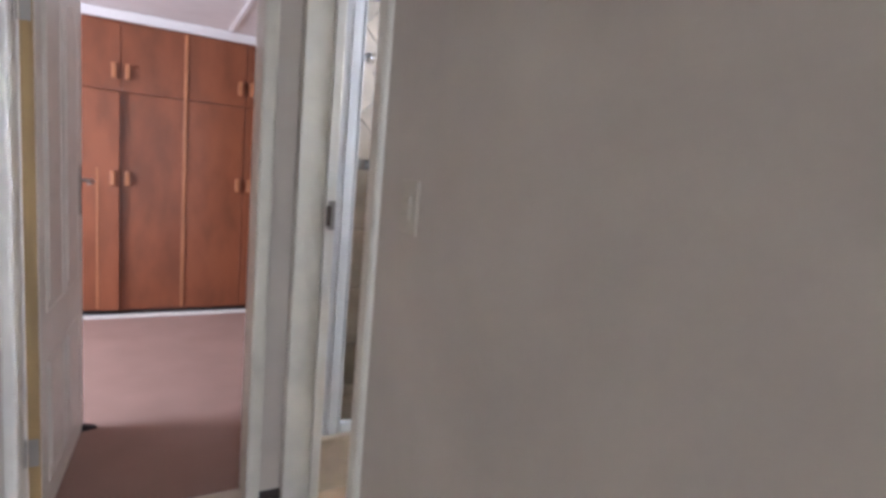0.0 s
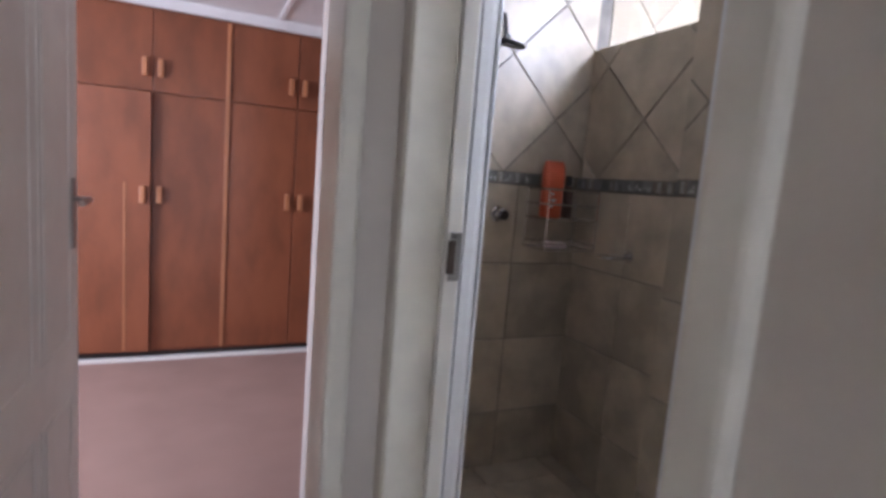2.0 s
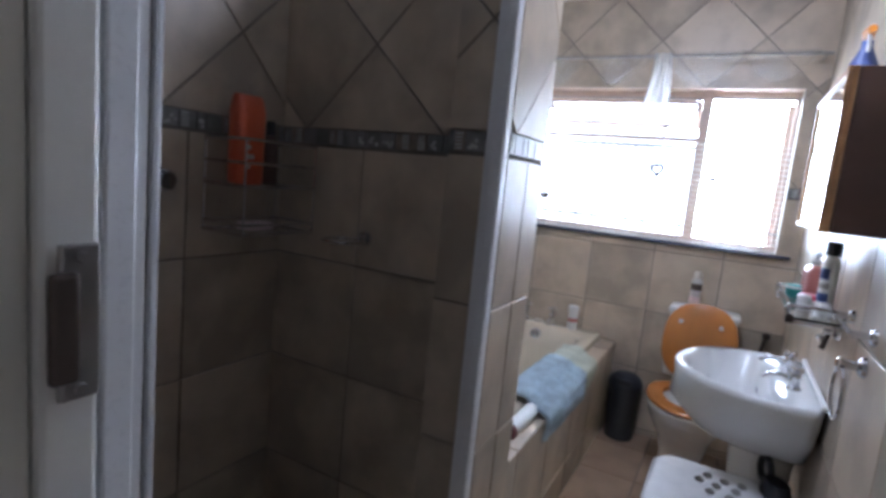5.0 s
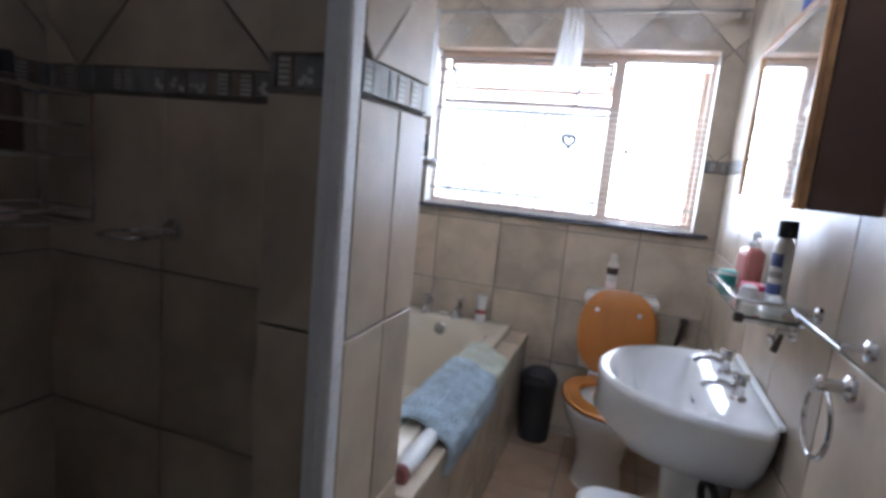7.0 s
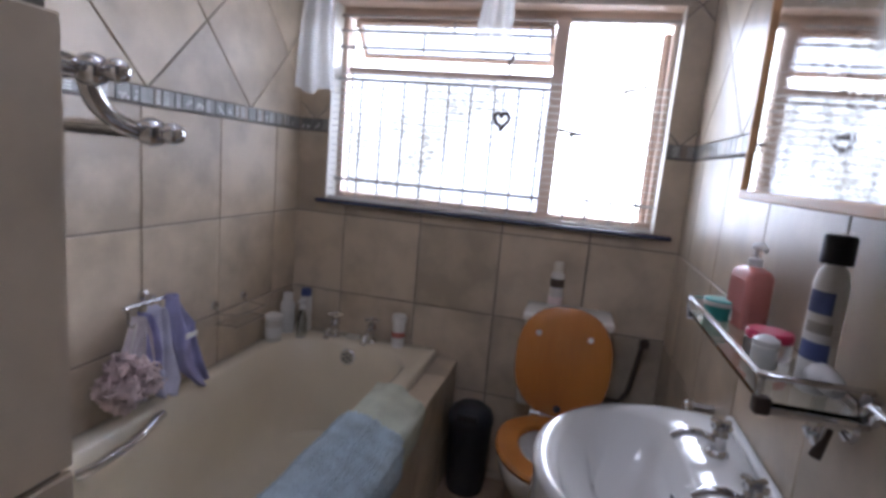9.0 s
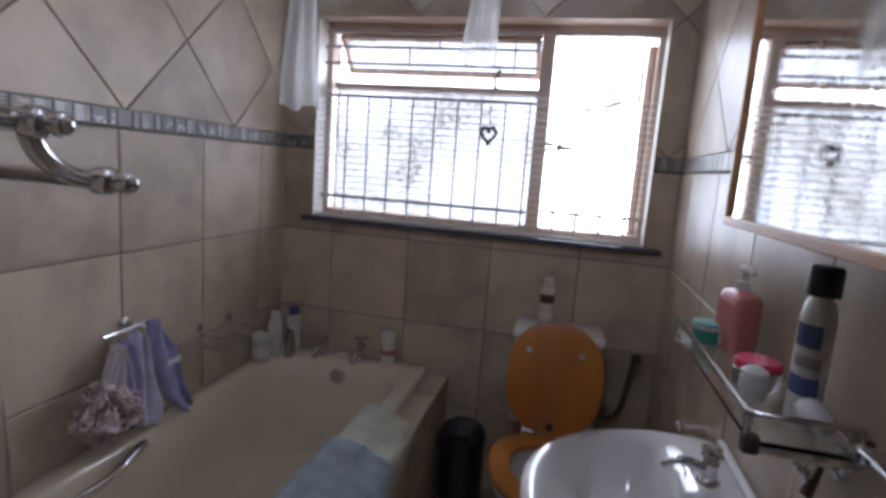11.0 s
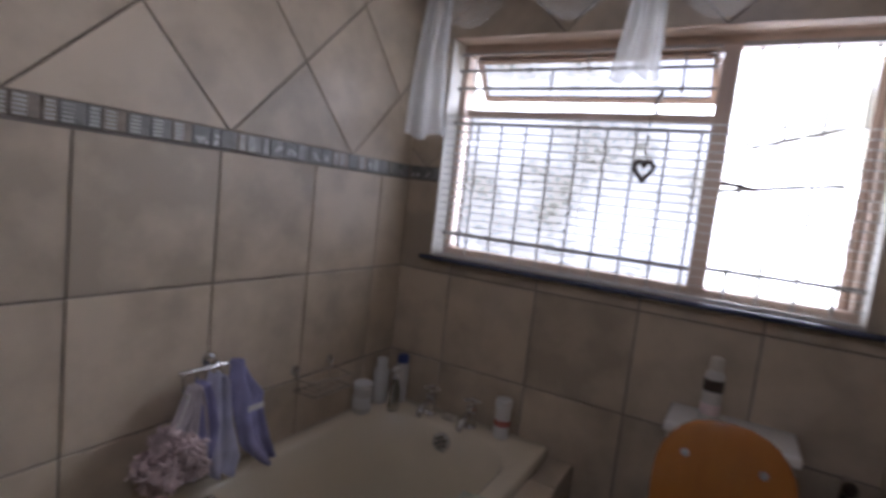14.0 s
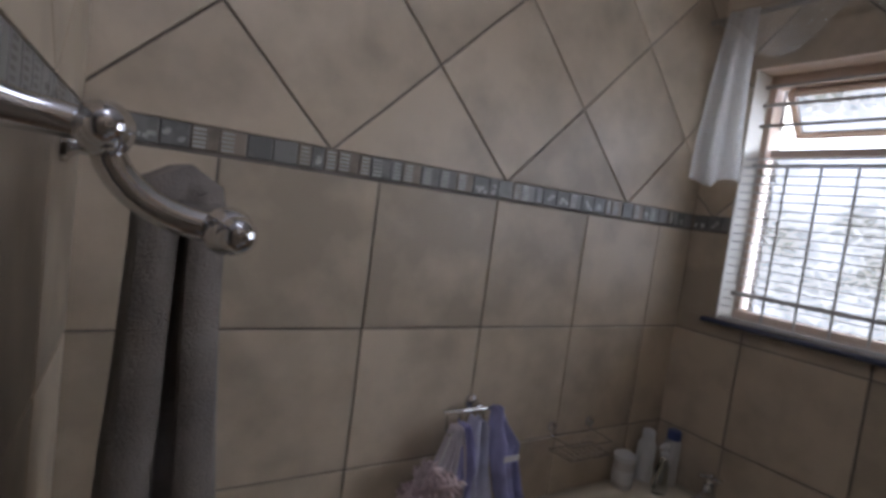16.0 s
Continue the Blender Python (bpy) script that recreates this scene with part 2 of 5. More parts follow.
def sweep(points, radius, sides=10, bm=None, closed=False, flat=1.0):
    """A tube along points; radius may be a list. Rings keep one frame along the way."""
    bm = bm if bm is not None else bmesh.new()
    pts = [Vector(p) for p in points]
    n = len(pts)
    rings = []
    ref = None
    for i, p in enumerate(pts):
        a = pts[(i + 1) % n] if closed or i < n - 1 else p
        b = pts[i - 1] if closed or i > 0 else p
        d = (a - b).normalized()
        if ref is None:
            ref = d.orthogonal().normalized()
        u = (ref - d * ref.dot(d)).normalized()
        ref = u
        v = d.cross(u)
        r = radius[i] if isinstance(radius, (list, tuple)) else radius
        rings.append([bm.verts.new(p + (u * math.cos(2 * math.pi * k / sides) + v * flat * math.sin(2 * math.pi * k / sides)) * r) for k in range(sides)])
    for i in range(n if closed else n - 1):
        a, b = rings[i], rings[(i + 1) % n]
        for k in range(sides):
            bm.faces.new((a[k], a[(k + 1) % sides], b[(k + 1) % sides], b[k]))
    if not closed:
        bm.faces.new(rings[0][::-1])
        bm.faces.new(rings[-1])
    return bm


def lathe(profile, sides=24, sx=1.0, sy=1.0, bm=None, at=(0, 0, 0)):
    """A turned shape from (radius, height) pairs."""
    bm = bm if bm is not None else bmesh.new()
    rings = []
    for r, z in profile:
        rings.append([bm.verts.new((at[0] + max(r, 1e-4) * sx * math.cos(2 * math.pi * k / sides), at[1] + max(r, 1e-4) * sy * math.sin(2 * math.pi * k / sides), at[2] + z)) for k in range(sides)])
    for a, b in zip(rings, rings[1:]):
        for k in range(sides):
            bm.faces.new((a[k], a[(k + 1) % sides], b[(k + 1) % sides], b[k]))
    bm.faces.new(rings[0][::-1])
    bm.faces.new(rings[-1])
    return bm


def loft(rings, bm=None, caps=(True, True)):
    """Faces between rings of equal length."""
    bm = bm if bm is not None else bmesh.new()
    rows = [[bm.verts.new(p) for p in ring] for ring in rings]
    k = len(rows[0])
    for a, b in zip(rows, rows[1:]):
        for i in range(k):
            bm.faces.new((a[i], a[(i + 1) % k], b[(i + 1) % k], b[i]))
    if caps[0]:
        bm.faces.new(rows[0][::-1])
    if caps[1]:
        bm.faces.new(rows[-1])
    return bm


def arc(c, r, a0, a1, n, plane="xz"):
    out = []
    for i in range(n + 1):
        a = radians(a0 + (a1 - a0) * i / n)
        u, v = r * math.cos(a), r * math.sin(a)
        out.append({"xz": (c[0] + u, c[1], c[2] + v), "yz": (c[0], c[1] + u, c[2] + v), "xy": (c[0] + u, c[1] + v, c[2])}[plane])
    return out


# ---- structure: rooms ----
X_HALL, X_BATH, Y_END, X_EAST, Y_NORTH, Y_SOUTH = 0.35, 0.49, 1.93, 3.342, 2.72, 1.165
X_SHOWER, X_TUB, Z_CEIL, Z_PART = 1.498, 1.566, 2.37, 1.975
SKEW = 0.046
WIN_Y0, WIN_Y1, WIN_Z0, WIN_Z1 = 1.265, 2.58, 1.10, 1.893


def wall(name, boxes, side=None):
    """A wall of boxes. side: a function of a face's normal and centre that is true for faces of tile bed."""
    bm = bmesh.new()
    for b in boxes:
        box(*b, bm=bm)
    bm.normal_update()
    for f in bm.faces:
        f.material_index = 1 if side and side(f.normal, f.calc_center_median()) else 0
    return tagged(part(name, bm, [M_PAINT, M_GROUT]), kind="structure")


wall_hall = wall("wall_hall", [(X_HALL, X_BATH, -2.4, 1.055, 0, 2.6), (X_HALL, X_BATH, 1.866, 2.86, 0, 2.6), (X_HALL, X_BATH, 1.055, 1.866, 2.05, 2.6)], lambda n, c: n.x > 0.5)
wall_north = wall("wall_north", [(X_BATH, 3.56, Y_NORTH, 2.86, 0, 2.6)], lambda n, c: n.y < -0.5)
wall_south = wall("wall_south", [(1.10, 3.56, 0.98, Y_SOUTH, 0, 2.6), (X_BATH, 1.10, 0.86, 1.0, 0, 2.6)], lambda n, c: n.y > 0.5)
wall_east = wall("wall_east", [(X_EAST, 3.56, Y_SOUTH, WIN_Y0, 0, 2.6), (X_EAST, 3.56, WIN_Y1, Y_NORTH, 0, 2.6), (X_EAST, 3.56, WIN_Y0, WIN_Y1, 0, WIN_Z0), (X_EAST, 3.56, WIN_Y0, WIN_Y1, WIN_Z1, 2.6)], lambda n, c: n.x < -0.5)
wall_shower = wall("wall_shower", [(X_SHOWER, X_TUB, 2.045, Y_NORTH, 0, Z_PART), (1.343, X_TUB, 1.903, 2.045, 0, Z_PART)], lambda n, c: abs(n.z) < 0.5)
for v in wall_shower.data.vertices:
    if v.co.x > X_TUB - 0.001:
        v.co.x += SKEW * (v.co.y - 1.903)
wall_end = wall("wall_end", [(-1.0, -0.505, Y_END, 2.07, 0, 2.6), (0.222, X_HALL, Y_END, 2.07, 0, 2.6), (-0.505, 0.222, Y_END, 2.07, 2.05, 2.6)])
wall_hall_side = wall("wall_hall_side", [(-1.0, -0.86, -2.4, Y_END, 0, 2.6)])
# unseen wall; its doorway is added to hold the hall fill lamp
wall_hall_back = wall("wall_hall_back", [(-1.0, -0.62, -2.55, -2.4, 0, 2.6), (0.22, X_BATH, -2.55, -2.4, 0, 2.6), (-0.62, 0.22, -2.55, -2.4, 2.4, 2.6)])
# unseen wall; its window opening holds the bedroom lamp
wall_bedroom_west = wall("wall_bedroom_west", [(-2.9, -2.76, 1.93, 2.8, 0, 2.6), (-2.9, -2.76, 4.4, 5.5, 0, 2.6), (-2.9, -2.76, 2.8, 4.4, 0, 0.9), (-2.9, -2.76, 2.8, 4.4, 2.1, 2.6)])
wall_bedroom_north = wall("wall_bedroom_north", [(-2.9, 1.9, 5.40, 5.54, 0, 2.6)])
wall_bedroom_east = wall("wall_bedroom_east", [(1.76, 1.9, 2.86, 5.40, 0, 2.6)])
wall_bedroom_south = wall("wall_bedroom_south", [(-2.9, -1.0, 1.93, 2.07, 0, 2.6)])
tagged(part("ceiling_bathroom", box(X_BATH, X_EAST, Y_SOUTH - 0.3, Y_NORTH, Z_CEIL, Z_CEIL + 0.1), M_CEIL), kind="structure")
tagged(part("ceiling_hall", box(-0.86, X_HALL, -2.4, Y_END, 2.5, 2.6), M_CEIL), kind="structure")
tagged(part("ceiling_bedroom", box(-2.76, 1.76, 2.07, 5.40, 2.37, 2.47), M_CEIL), kind="structure")
# unseen slab against sky light; its east overhang cuts steep rays
tagged(part("roof_light_block", box(-3.0, 4.15, -2.6, 5.6, 2.61, 2.7), M_CEIL), kind="structure")
floor_bath = tagged(part("floor_bathroom", box(X_HALL, X_EAST, 0.99, Y_NORTH, -0.1, -0.008), M_GROUT), kind="structure")
floor_hall = tagged(part("floor_hall", box(-0.86, X_HALL, -2.4, 2.07, -0.1, -0.008), M_GROUT), kind="structure")
tagged(part("floor_bedroom", box(-2.76, 1.76, 2.07, 5.40, -0.1, 0.002), M_CARPET, label="dusty pink-brown fitted carpet"), kind="structure")
tagged(part("ground", box(-400, 400, -400, 400, -0.4, -0.15), mat("dry_ground", (0.3, 0.26, 0.2), 0.9)), kind="structure")
# added glowing panel that gives the bathroom window its daylight
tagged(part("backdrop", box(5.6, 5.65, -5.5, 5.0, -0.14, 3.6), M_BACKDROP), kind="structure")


# ---- tiles ----
def clip(poly, axis, value, keep_less):
    out = []
    for a, b in zip(poly, poly[1:] + poly[:1]):
        ia, ib = ((p[axis] <= value) == keep_less or p[axis] == value for p in (a, b))
        if ia:
            out.append(a)
        if ia != ib:
            t = (value - a[axis]) / (b[axis] - a[axis])
            out.append((a[0] + t * (b[0] - a[0]), a[1] + t * (b[1] - a[1])))
    return out


def clip_rect(poly, r):
    for axis, value, less in ((0, r[0], False), (0, r[1], True), (1, r[2], False), (1, r[3], True)):
        poly = clip(poly, axis, value, less)
        if len(poly) < 3:
            return []
    area = sum(a[0] * b[1] - a[1] * b[0] for a, b in zip(poly, poly[1:] + poly[:1])) / 2
    return poly if abs(area) > 2e-4 else []


TILE, GROUT = 0.335, 0.005


def lay(poly_list, rects, place, parent, material, thick=0.006, name="tile"):
    """Lays tiles: each polygon clipped to the rectangles becomes one piece under parent."""
    for poly in poly_list:
        bm = bmesh.new()
        any_face = False
        for r in rects:
            p = clip_rect(poly, r)
            if not p:
                continue
            any_face = True
            cx, cy = sum(q[0] for q in p) / len(p), sum(q[1] for q in p) / len(p)
            low = [bm.verts.new(place(u, v, 0)) for u, v in p]
            mid = [bm.verts.new(place(u, v, thick - 0.0015)) for u, v in p]
            top = []
            for u, v in p:
                d = math.hypot(u - cx, v - cy) or 1
                top.append(bm.verts.new(place(u + (cx - u) / d * 0.002, v + (cy - v) / d * 0.002, thick)))
            k = len(p)
            for i in range(k):
                j = (i + 1) % k
                bm.faces.new((low[i], low[j], mid[j], mid[i]))
                bm.faces.new((mid[i], mid[j], top[j], top[i]))
            bm.faces.new(top)
        if any_face:
            part(name, bm, material, parent)
        else:
            bm.free()


def squares(u0, v0, cols, rows, size=TILE):
    g = GROUT / 2
    return [[(u0 + i * size + g, v0 + j * size + g), (u0 + (i + 1) * size - g, v0 + j * size + g), (u0 + (i + 1) * size - g, v0 + (j + 1) * size - g), (u0 + i * size + g, v0 + (j + 1) * size - g)] for i in range(cols) for j in range(rows)]


def diamonds(u0, v0, cols, rows, diag=0.474):
    """Tiles set on their corner; u0, v0 is a lowest corner."""
    h, g = diag / 2, GROUT * 0.7
    out = []
    for j in range(rows):
        for i in range(cols):
            cu, cv = u0 + i * diag + (h if j % 2 == 0 else 0), v0 + j * h
            out.append([(cu - h + g, cv), (cu, cv - h + g), (cu + h - g, cv), (cu, cv + h - g)])
    return out


BAND0, BAND1 = 1.376, 1.426
ROW0 = 1.038 - 4 * TILE
M_BAND = [mat("mosaic_grey", (0.20, 0.20, 0.19), 0.3, var=0.15, scale=30, random_piece=0.5),
          mat("mosaic_silver", (0.50, 0.50, 0.47), 0.22, var=0.12, scale=40, random_piece=0.3),
          mat("mosaic_brown", (0.25, 0.21, 0.17), 0.3, var=0.15, scale=30, random_piece=0.4)]


def band(u0, u1, place, parent, seed):
    """The mosaic border: grey slips, some with silver stripes or small silver squares."""
    rnd = random.Random(seed)
    u = u0 + 0.002
    while u < u1 - 0.01:
        w = min(rnd.choice((0.028, 0.05, 0.05)), u1 - u)
        kind = rnd.random()
        e = min(u + w - 0.002, u1 - 0.001)
        lay([[(u, BAND0 + 0.003), (e, BAND0 + 0.003), (e, BAND1 - 0.003), (u, BAND1 - 0.003)]], [(u0, u1, 0, 3)], place, parent, M_BAND[0 if kind < 0.7 else 2], 0.006, "border_tile")
        bm = bmesh.new()
        if kind > 0.55 and e - u > 0.024:
            for k in range(5):
                z = BAND0 + 0.007 + k * 0.0080
                vs = [bm.verts.new(place(x, y, 0.0068)) for x, y in ((u + 0.004, z), (min(e, u + 0.03) - 0.004, z), (min(e, u + 0.03) - 0.004, z + 0.0042), (u + 0.004, z + 0.0042))]
                bm.faces.new(vs)
        elif kind < 0.33 and e - u > 0.024:
            for k in range(5):
                a, z = u + 0.003 + rnd.random() * (e - u - 0.016), BAND0 + 0.006 + rnd.random() * 0.02
                vs = [bm.verts.new(place(x, y, 0.0066 + k * 0.0003)) for x, y in ((a, z), (a + 0.009, z), (a + 0.009, z + 0.008), (a, z + 0.008))]
                bm.faces.new(vs)
        if bm.faces:
            part("silver_inlay", bm, M_BAND[1], parent)
        else:
            bm.free()
        u += w


# north wall, seen by the bath and in the shower: u along +x
def on_north(u, v, d):
    return (u, Y_NORTH - d, v)


def on_east(u, v, d):
    return (X_EAST - d, u, v)


def on_south(u, v, d):
    return (u, Y_SOUTH + d, v)


def on_back(u, v, d):
    return (X_SHOWER - d, u, v)


def on_tubside(u, v, d):
    return (X_TUB + SKEW * (u - 1.903) + d, u, v)


def on_end(u, v, d):
    return (u, 1.903 - d, v)


def on_nib(u, v, d):
    return (1.343 - d, u, v)


def tile_wall(place, parent, u_range, u_square, u_diamond, z0, z1, seed, holes=(), material=None):
    material = material or M_TILE
    u0, u1 = u_range
    if holes:
        h = holes
        rects = [(u0, u1, z0, h[2]), (u0, h[0], h[2], h[3]), (h[1], u1, h[2], h[3]), (u0, u1, h[3], z1)]
    else:
        rects = [(u0, u1, z0, z1)]
    cols = int((u1 - u0) / TILE) + 2
    start = u_square - math.ceil((u_square - u0) / TILE) * TILE
    low = [(a, b, max(c, z0), min(d, BAND0)) for a, b, c, d in rects if c < BAND0]
    lay(squares(start, ROW0, cols, 6), low, place, parent, material)
    start = u_diamond - math.ceil((u_diamond - u0) / 0.474 + 1) * 0.474
    high = [(a, b, max(c, BAND1), d) for a, b, c, d in rects if d > BAND1]
    lay(diamonds(start, 1.421, int((u1 - u0) / 0.474) + 4, 6), high, place, parent, material)
    if not holes:
        band(u0, u1, place, parent, seed)
    else:
        band(u0, holes[0], place, parent, seed)
        band(holes[1], u1, place, parent, seed + 1)




# ---- hall and bedroom ----
def frame_bed():
    f = tagged(new("door_frame_bedroom"), "cream enamelled door frame of the bedroom doorway", "door frame", kind="structure")
    part("jamb", box(0.214, 0.268, 1.905, 2.085, 0, 2.05, 0.012), M_FRAME, f)
    part("jamb", box(-0.53, -0.496, 1.905, 2.085, 0, 2.05, 0.008), M_WHITE, f)
    part("lintel", box(-0.535, 0.262, 1.907, 2.083, 2.052, 2.11, 0.012), M_FRAME, f)


def frame_bath():
    f = tagged(new("door_frame_bathroom"), "white enamelled steel door frame of the bathroom doorway", "door frame", kind="structure")
    part("jamb", box(0.334, 0.50, 1.050, 1.113, 0, 2.05, 0.014, 3), M_FRAME, f)
    part("jamb", box(0.344, 0.4495, 1.852, 1.880, 0, 2.05, 0.006, 2), M_FRAME, f)
    part("jamb_rebate", box(0.450, 0.490, 1.847, 1.866, 0, 2.05, 0.005, 2), M_WHITE, f)
    part("lintel", box(0.336, 0.51, 1.114, 1.846, 1.99, 2.05, 0.01), M_FRAME, f)
    s = part("strike_plate", box(0.461, 0.487, 1.841, 1.8465, 1.140, 1.250, 0.002), M_STEEL, f, "dull steel strike plate")
    part("strike_lip", box(0.452, 0.470, 1.832, 1.8408, 1.156, 1.232, 0.003), M_BRONZE, s, "dark brown keep")
    part("screw", lathe([(0.0045, 0), (0.0035, 0.002)], 10), M_STEEL, s).matrix_world = pose(0.474, 1.8412, 1.241, 90)
    part("screw", lathe([(0.0045, 0), (0.0035, 0.002)], 10), M_STEEL, s).matrix_world = pose(0.474, 1.8412, 1.148, 90)


def bedroom_door():
    d = thing("door_1", -0.489, 2.03, 0, "white moulded panel door standing open on bare pine edge", "door", rz=87)
    d["kind"] = "structure"
    # leaf along local +x, 40 mm thick
    part("leaf", box(0.0, 0.80, -0.04, 0, 0.012, 2.03, 0.002), M_WHITE, d)
    part("bare_edge", box(-0.004, -0.0005, -0.038, -0.002, 0.014, 2.028), M_RAWWOOD, d, "bare pine hinge edge")
    for side in (-0.04, 0.0):
        s = 1 if side == 0 else -1
        for x0, x1, z0, z1 in ((0.10, 0.37, 0.14, 0.60), (0.43, 0.70, 0.14, 0.60), (0.10, 0.37, 0.78, 1.85), (0.43, 0.70, 0.78, 1.85)):
            bm = bmesh.new()
            top = [(x1, side, z1), (x1 - 0.05, side, z1 + 0.045), ((x0 + x1) / 2, side, z1 + 0.07), (x0 + 0.05, side, z1 + 0.045), (x0, side, z1)] if z1 > 1 else [(x1, side, z1), (x0, side, z1)]
            sweep([(x0, side, z0), (x1, side, z0)] + top, 0.0042, 8, bm, closed=True, flat=0.6)
            part("panel_moulding", bm, M_WHITE, d)
            e = [side, side + s * 0.004]
            part("panel", box(x0 + 0.035, x1 - 0.035, min(e), max(e), z0 + 0.035, z1 - 0.02, 0.0018), M_WHITE, d)
    for s, y in ((1, 0.001), (-1, -0.041)):
        plate = part("handle_plate", box(0.722, 0.758, min(y, y + s * 0.006), max(y, y + s * 0.006), 1.06, 1.28, 0.002), M_STEEL, d, "dull steel lever handle plate")
        h = [(0.74, y + s * 0.006, 1.215), (0.74, y + s * 0.045, 1.215), (0.72, y + s * 0.05, 1.215), (0.63, y + s * 0.05, 1.21)]
        smooth(part("lever", sweep(h, 0.009, 8), M_STEEL, plate))
    for z in (0.26, 1.74):
        h = part("hinge", box(-0.008, -0.0045, -0.034, -0.004, z, z + 0.10, 0.001), M_STEEL, d, "steel butt hinge")
        smooth(part("knuckle", lathe([(0.006, 0), (0.006, 0.10)], 10, at=(-0.008, 0.006, z)), M_STEEL, h))


def wardrobe():
    w = tagged(new("wardrobe"), "built-in red-brown veneered wardrobe with wooden block handles", "wardrobe")
    part("carcass", box(-2.74, 1.74, 4.762, 5.39, 0.062, 2.30), M_WARD, w)
    part("plinth", box(-2.74, 1.74, 4.782, 5.38, 0.002, 0.061), M_DARK, w, "dark recessed plinth")
    part("kickboard_strip", box(-2.74, 1.74, 4.732, 4.777, 0.003, 0.028, 0.003), M_WHITE, w, "white strip along the carpet")
    edges = [-2.74, -2.165, -1.71, -1.255, -0.80, -0.345, 0.10, 0.555, 1.01, 1.38, 1.738]
    for i, (a, b) in enumerate(zip(edges, edges[1:])):
        up = part("upper_door", box(a + 0.003, b - 0.003, 4.742, 4.7615, 1.790, 2.285, 0.002), M_WARD, w)
        low = part("lower_door", box(a + 0.003, b - 0.003, 4.742, 4.7615, 0.08, 1.778, 0.002), M_WARD, w)
        for d, z in ((up, 1.935), (low, 1.13)):
            x = (b - 0.045) if i % 2 == 0 else (a + 0.045)
            grip = box(x - 0.016, x + 0.016, 4.704, 4.7415, z - 0.055, z + 0.055, 0.005)
            part("handle", grip, M_WARD_TRIM, d, "wooden block handle")
        if i == 4:
            low.matrix_world = Matrix.Translation((a, 4.752, 0)) @ pose(0, 0, 0, 0, 0, -5) @ Matrix.Translation((-a, -4.752, 0))
            low["label"] = "lower door standing slightly ajar"
            # pale vertical line on this door, built as a thin strip
            part("pale_strip", box(a + 0.30, a + 0.312, 4.738, 4.7415, 0.09, 1.2, 0.001), M_WARD_TRIM, low, "pale vertical line down the ajar door")
    for x in (-1.71, -0.80, 0.10, 1.01):
        part("pale_strip", box(x - 0.012, x + 0.012, 4.730, 4.7415, 0.08, 2.287, 0.003), M_WARD_TRIM, w, "pale wood cover strip")
    part("cornice", box(-2.74, 1.74, 4.785, 4.75295, 2.288, 2.302, 0.003), M_WARD, w)


def ceiling_battens():
    for x in (-0.82, 0.42, 1.5):
        tagged(part("ceiling_trim", box(x - 0.018, x + 0.018, 2.08, 4.70, 2.358, 2.3695, 0.003), M_CEIL), "white batten over the ceiling board joint", "trim", kind="structure")
    tagged(part("ceiling_cornice", box(-2.74, 1.74, 4.722, 5.39, 2.303, 2.369), M_CEIL), "white boxing above the wardrobe", "trim", kind="structure")


def picture():
    p = tagged(new("picture_frame"), "narrow framed picture hanging on the bedroom wall", "picture")
    y0, y1, z0, z1, x = 2.475, 2.66, 1.435, 1.79, X_HALL
    part("backing", box(x - 0.012, x - 0.004, y0 + 0.01, y1 - 0.01, z0 + 0.01, z1 - 0.01), M_LABEL, p, "pale print")
    for a, b, c, d in ((y0, y1, z0, z0 + 0.018), (y0, y1, z1 - 0.018, z1), (y0, y0 + 0.018, z0 + 0.0185, z1 - 0.0185), (y1 - 0.018, y1, z0 + 0.0185, z1 - 0.0185)):
        part("frame_side", box(x - 0.022, x - 0.002, a, b, c, d, 0.003), M_TREAD, p)


def light_switch(name, y0, y1, z0, z1, x, label):
    s = tagged(new(name), label, "light switch")
    part("plate", box(x - 0.007, x - 0.0005, y0, y1, z0, z1, 0.003), M_SWITCH, s)
    c, m = (y0 + y1) / 2, (z0 + z1) / 2
    part("surround", box(x - 0.009, x - 0.007, c - 0.018, c + 0.018, m - 0.032, m + 0.032, 0.001), M_SWITCH, s)
    for k in (-1, 1):
        r = part("rocker", box(-0.003, 0.003, -0.014, 0.014, -0.011, 0.011, 0.002), M_SWITCH, s)
        r.matrix_world = pose(x - 0.0098, c, m + k * 0.013, 0, k * 2, 0)
        for q in (-1, 1):
            part("indicator", box(x - 0.0135, x - 0.0125, c + q * 0.0085 - 0.004, c + q * 0.0085 + 0.004, m + k * 0.013 - 0.0008, m + k * 0.013 + 0.0008), M_STEEL, s)
        part("screw", box(x - 0.0085, x - 0.0065, c - 0.005, c + 0.005, m + k * 0.044 - 0.002, m + k * 0.044 + 0.002, 0.0006), M_SWITCH, s)


def door_wedge(x, y, rz, label):
    bm = loft([[(0, -0.018, 0.002), (0, 0.018, 0.002), (0, 0.018, 0.045), (0, -0.018, 0.045)], [(0.09, -0.018, 0.002), (0.09, 0.018, 0.002), (0.09, 0.018, 0.008), (0.09, -0.018, 0.008)]])
    ob = part("door_wedge", bm, M_BLACK)
    ob.matrix_world = pose(x, y, 0.001, 0, 0, rz)
    tagged(ob, label, "door wedge")


frame_bed()
frame_bath()
bedroom_door()
wardrobe()
ceiling_battens()
picture()
light_switch("light_switch", 0.842, 0.920, 1.258, 1.371, X_HALL, "ivory plastic light switch on the hall wall")
light_switch("light_switch", 2.535, 2.605, 1.265, 1.375, X_HALL, "ivory light switch beside the framed picture")
door_wedge(-0.44, 2.79, 15, "black rubber wedge on the carpet by the door")
door_wedge(0.375, 2.885, 80, "dark rubber stop against the bedroom wall corner")
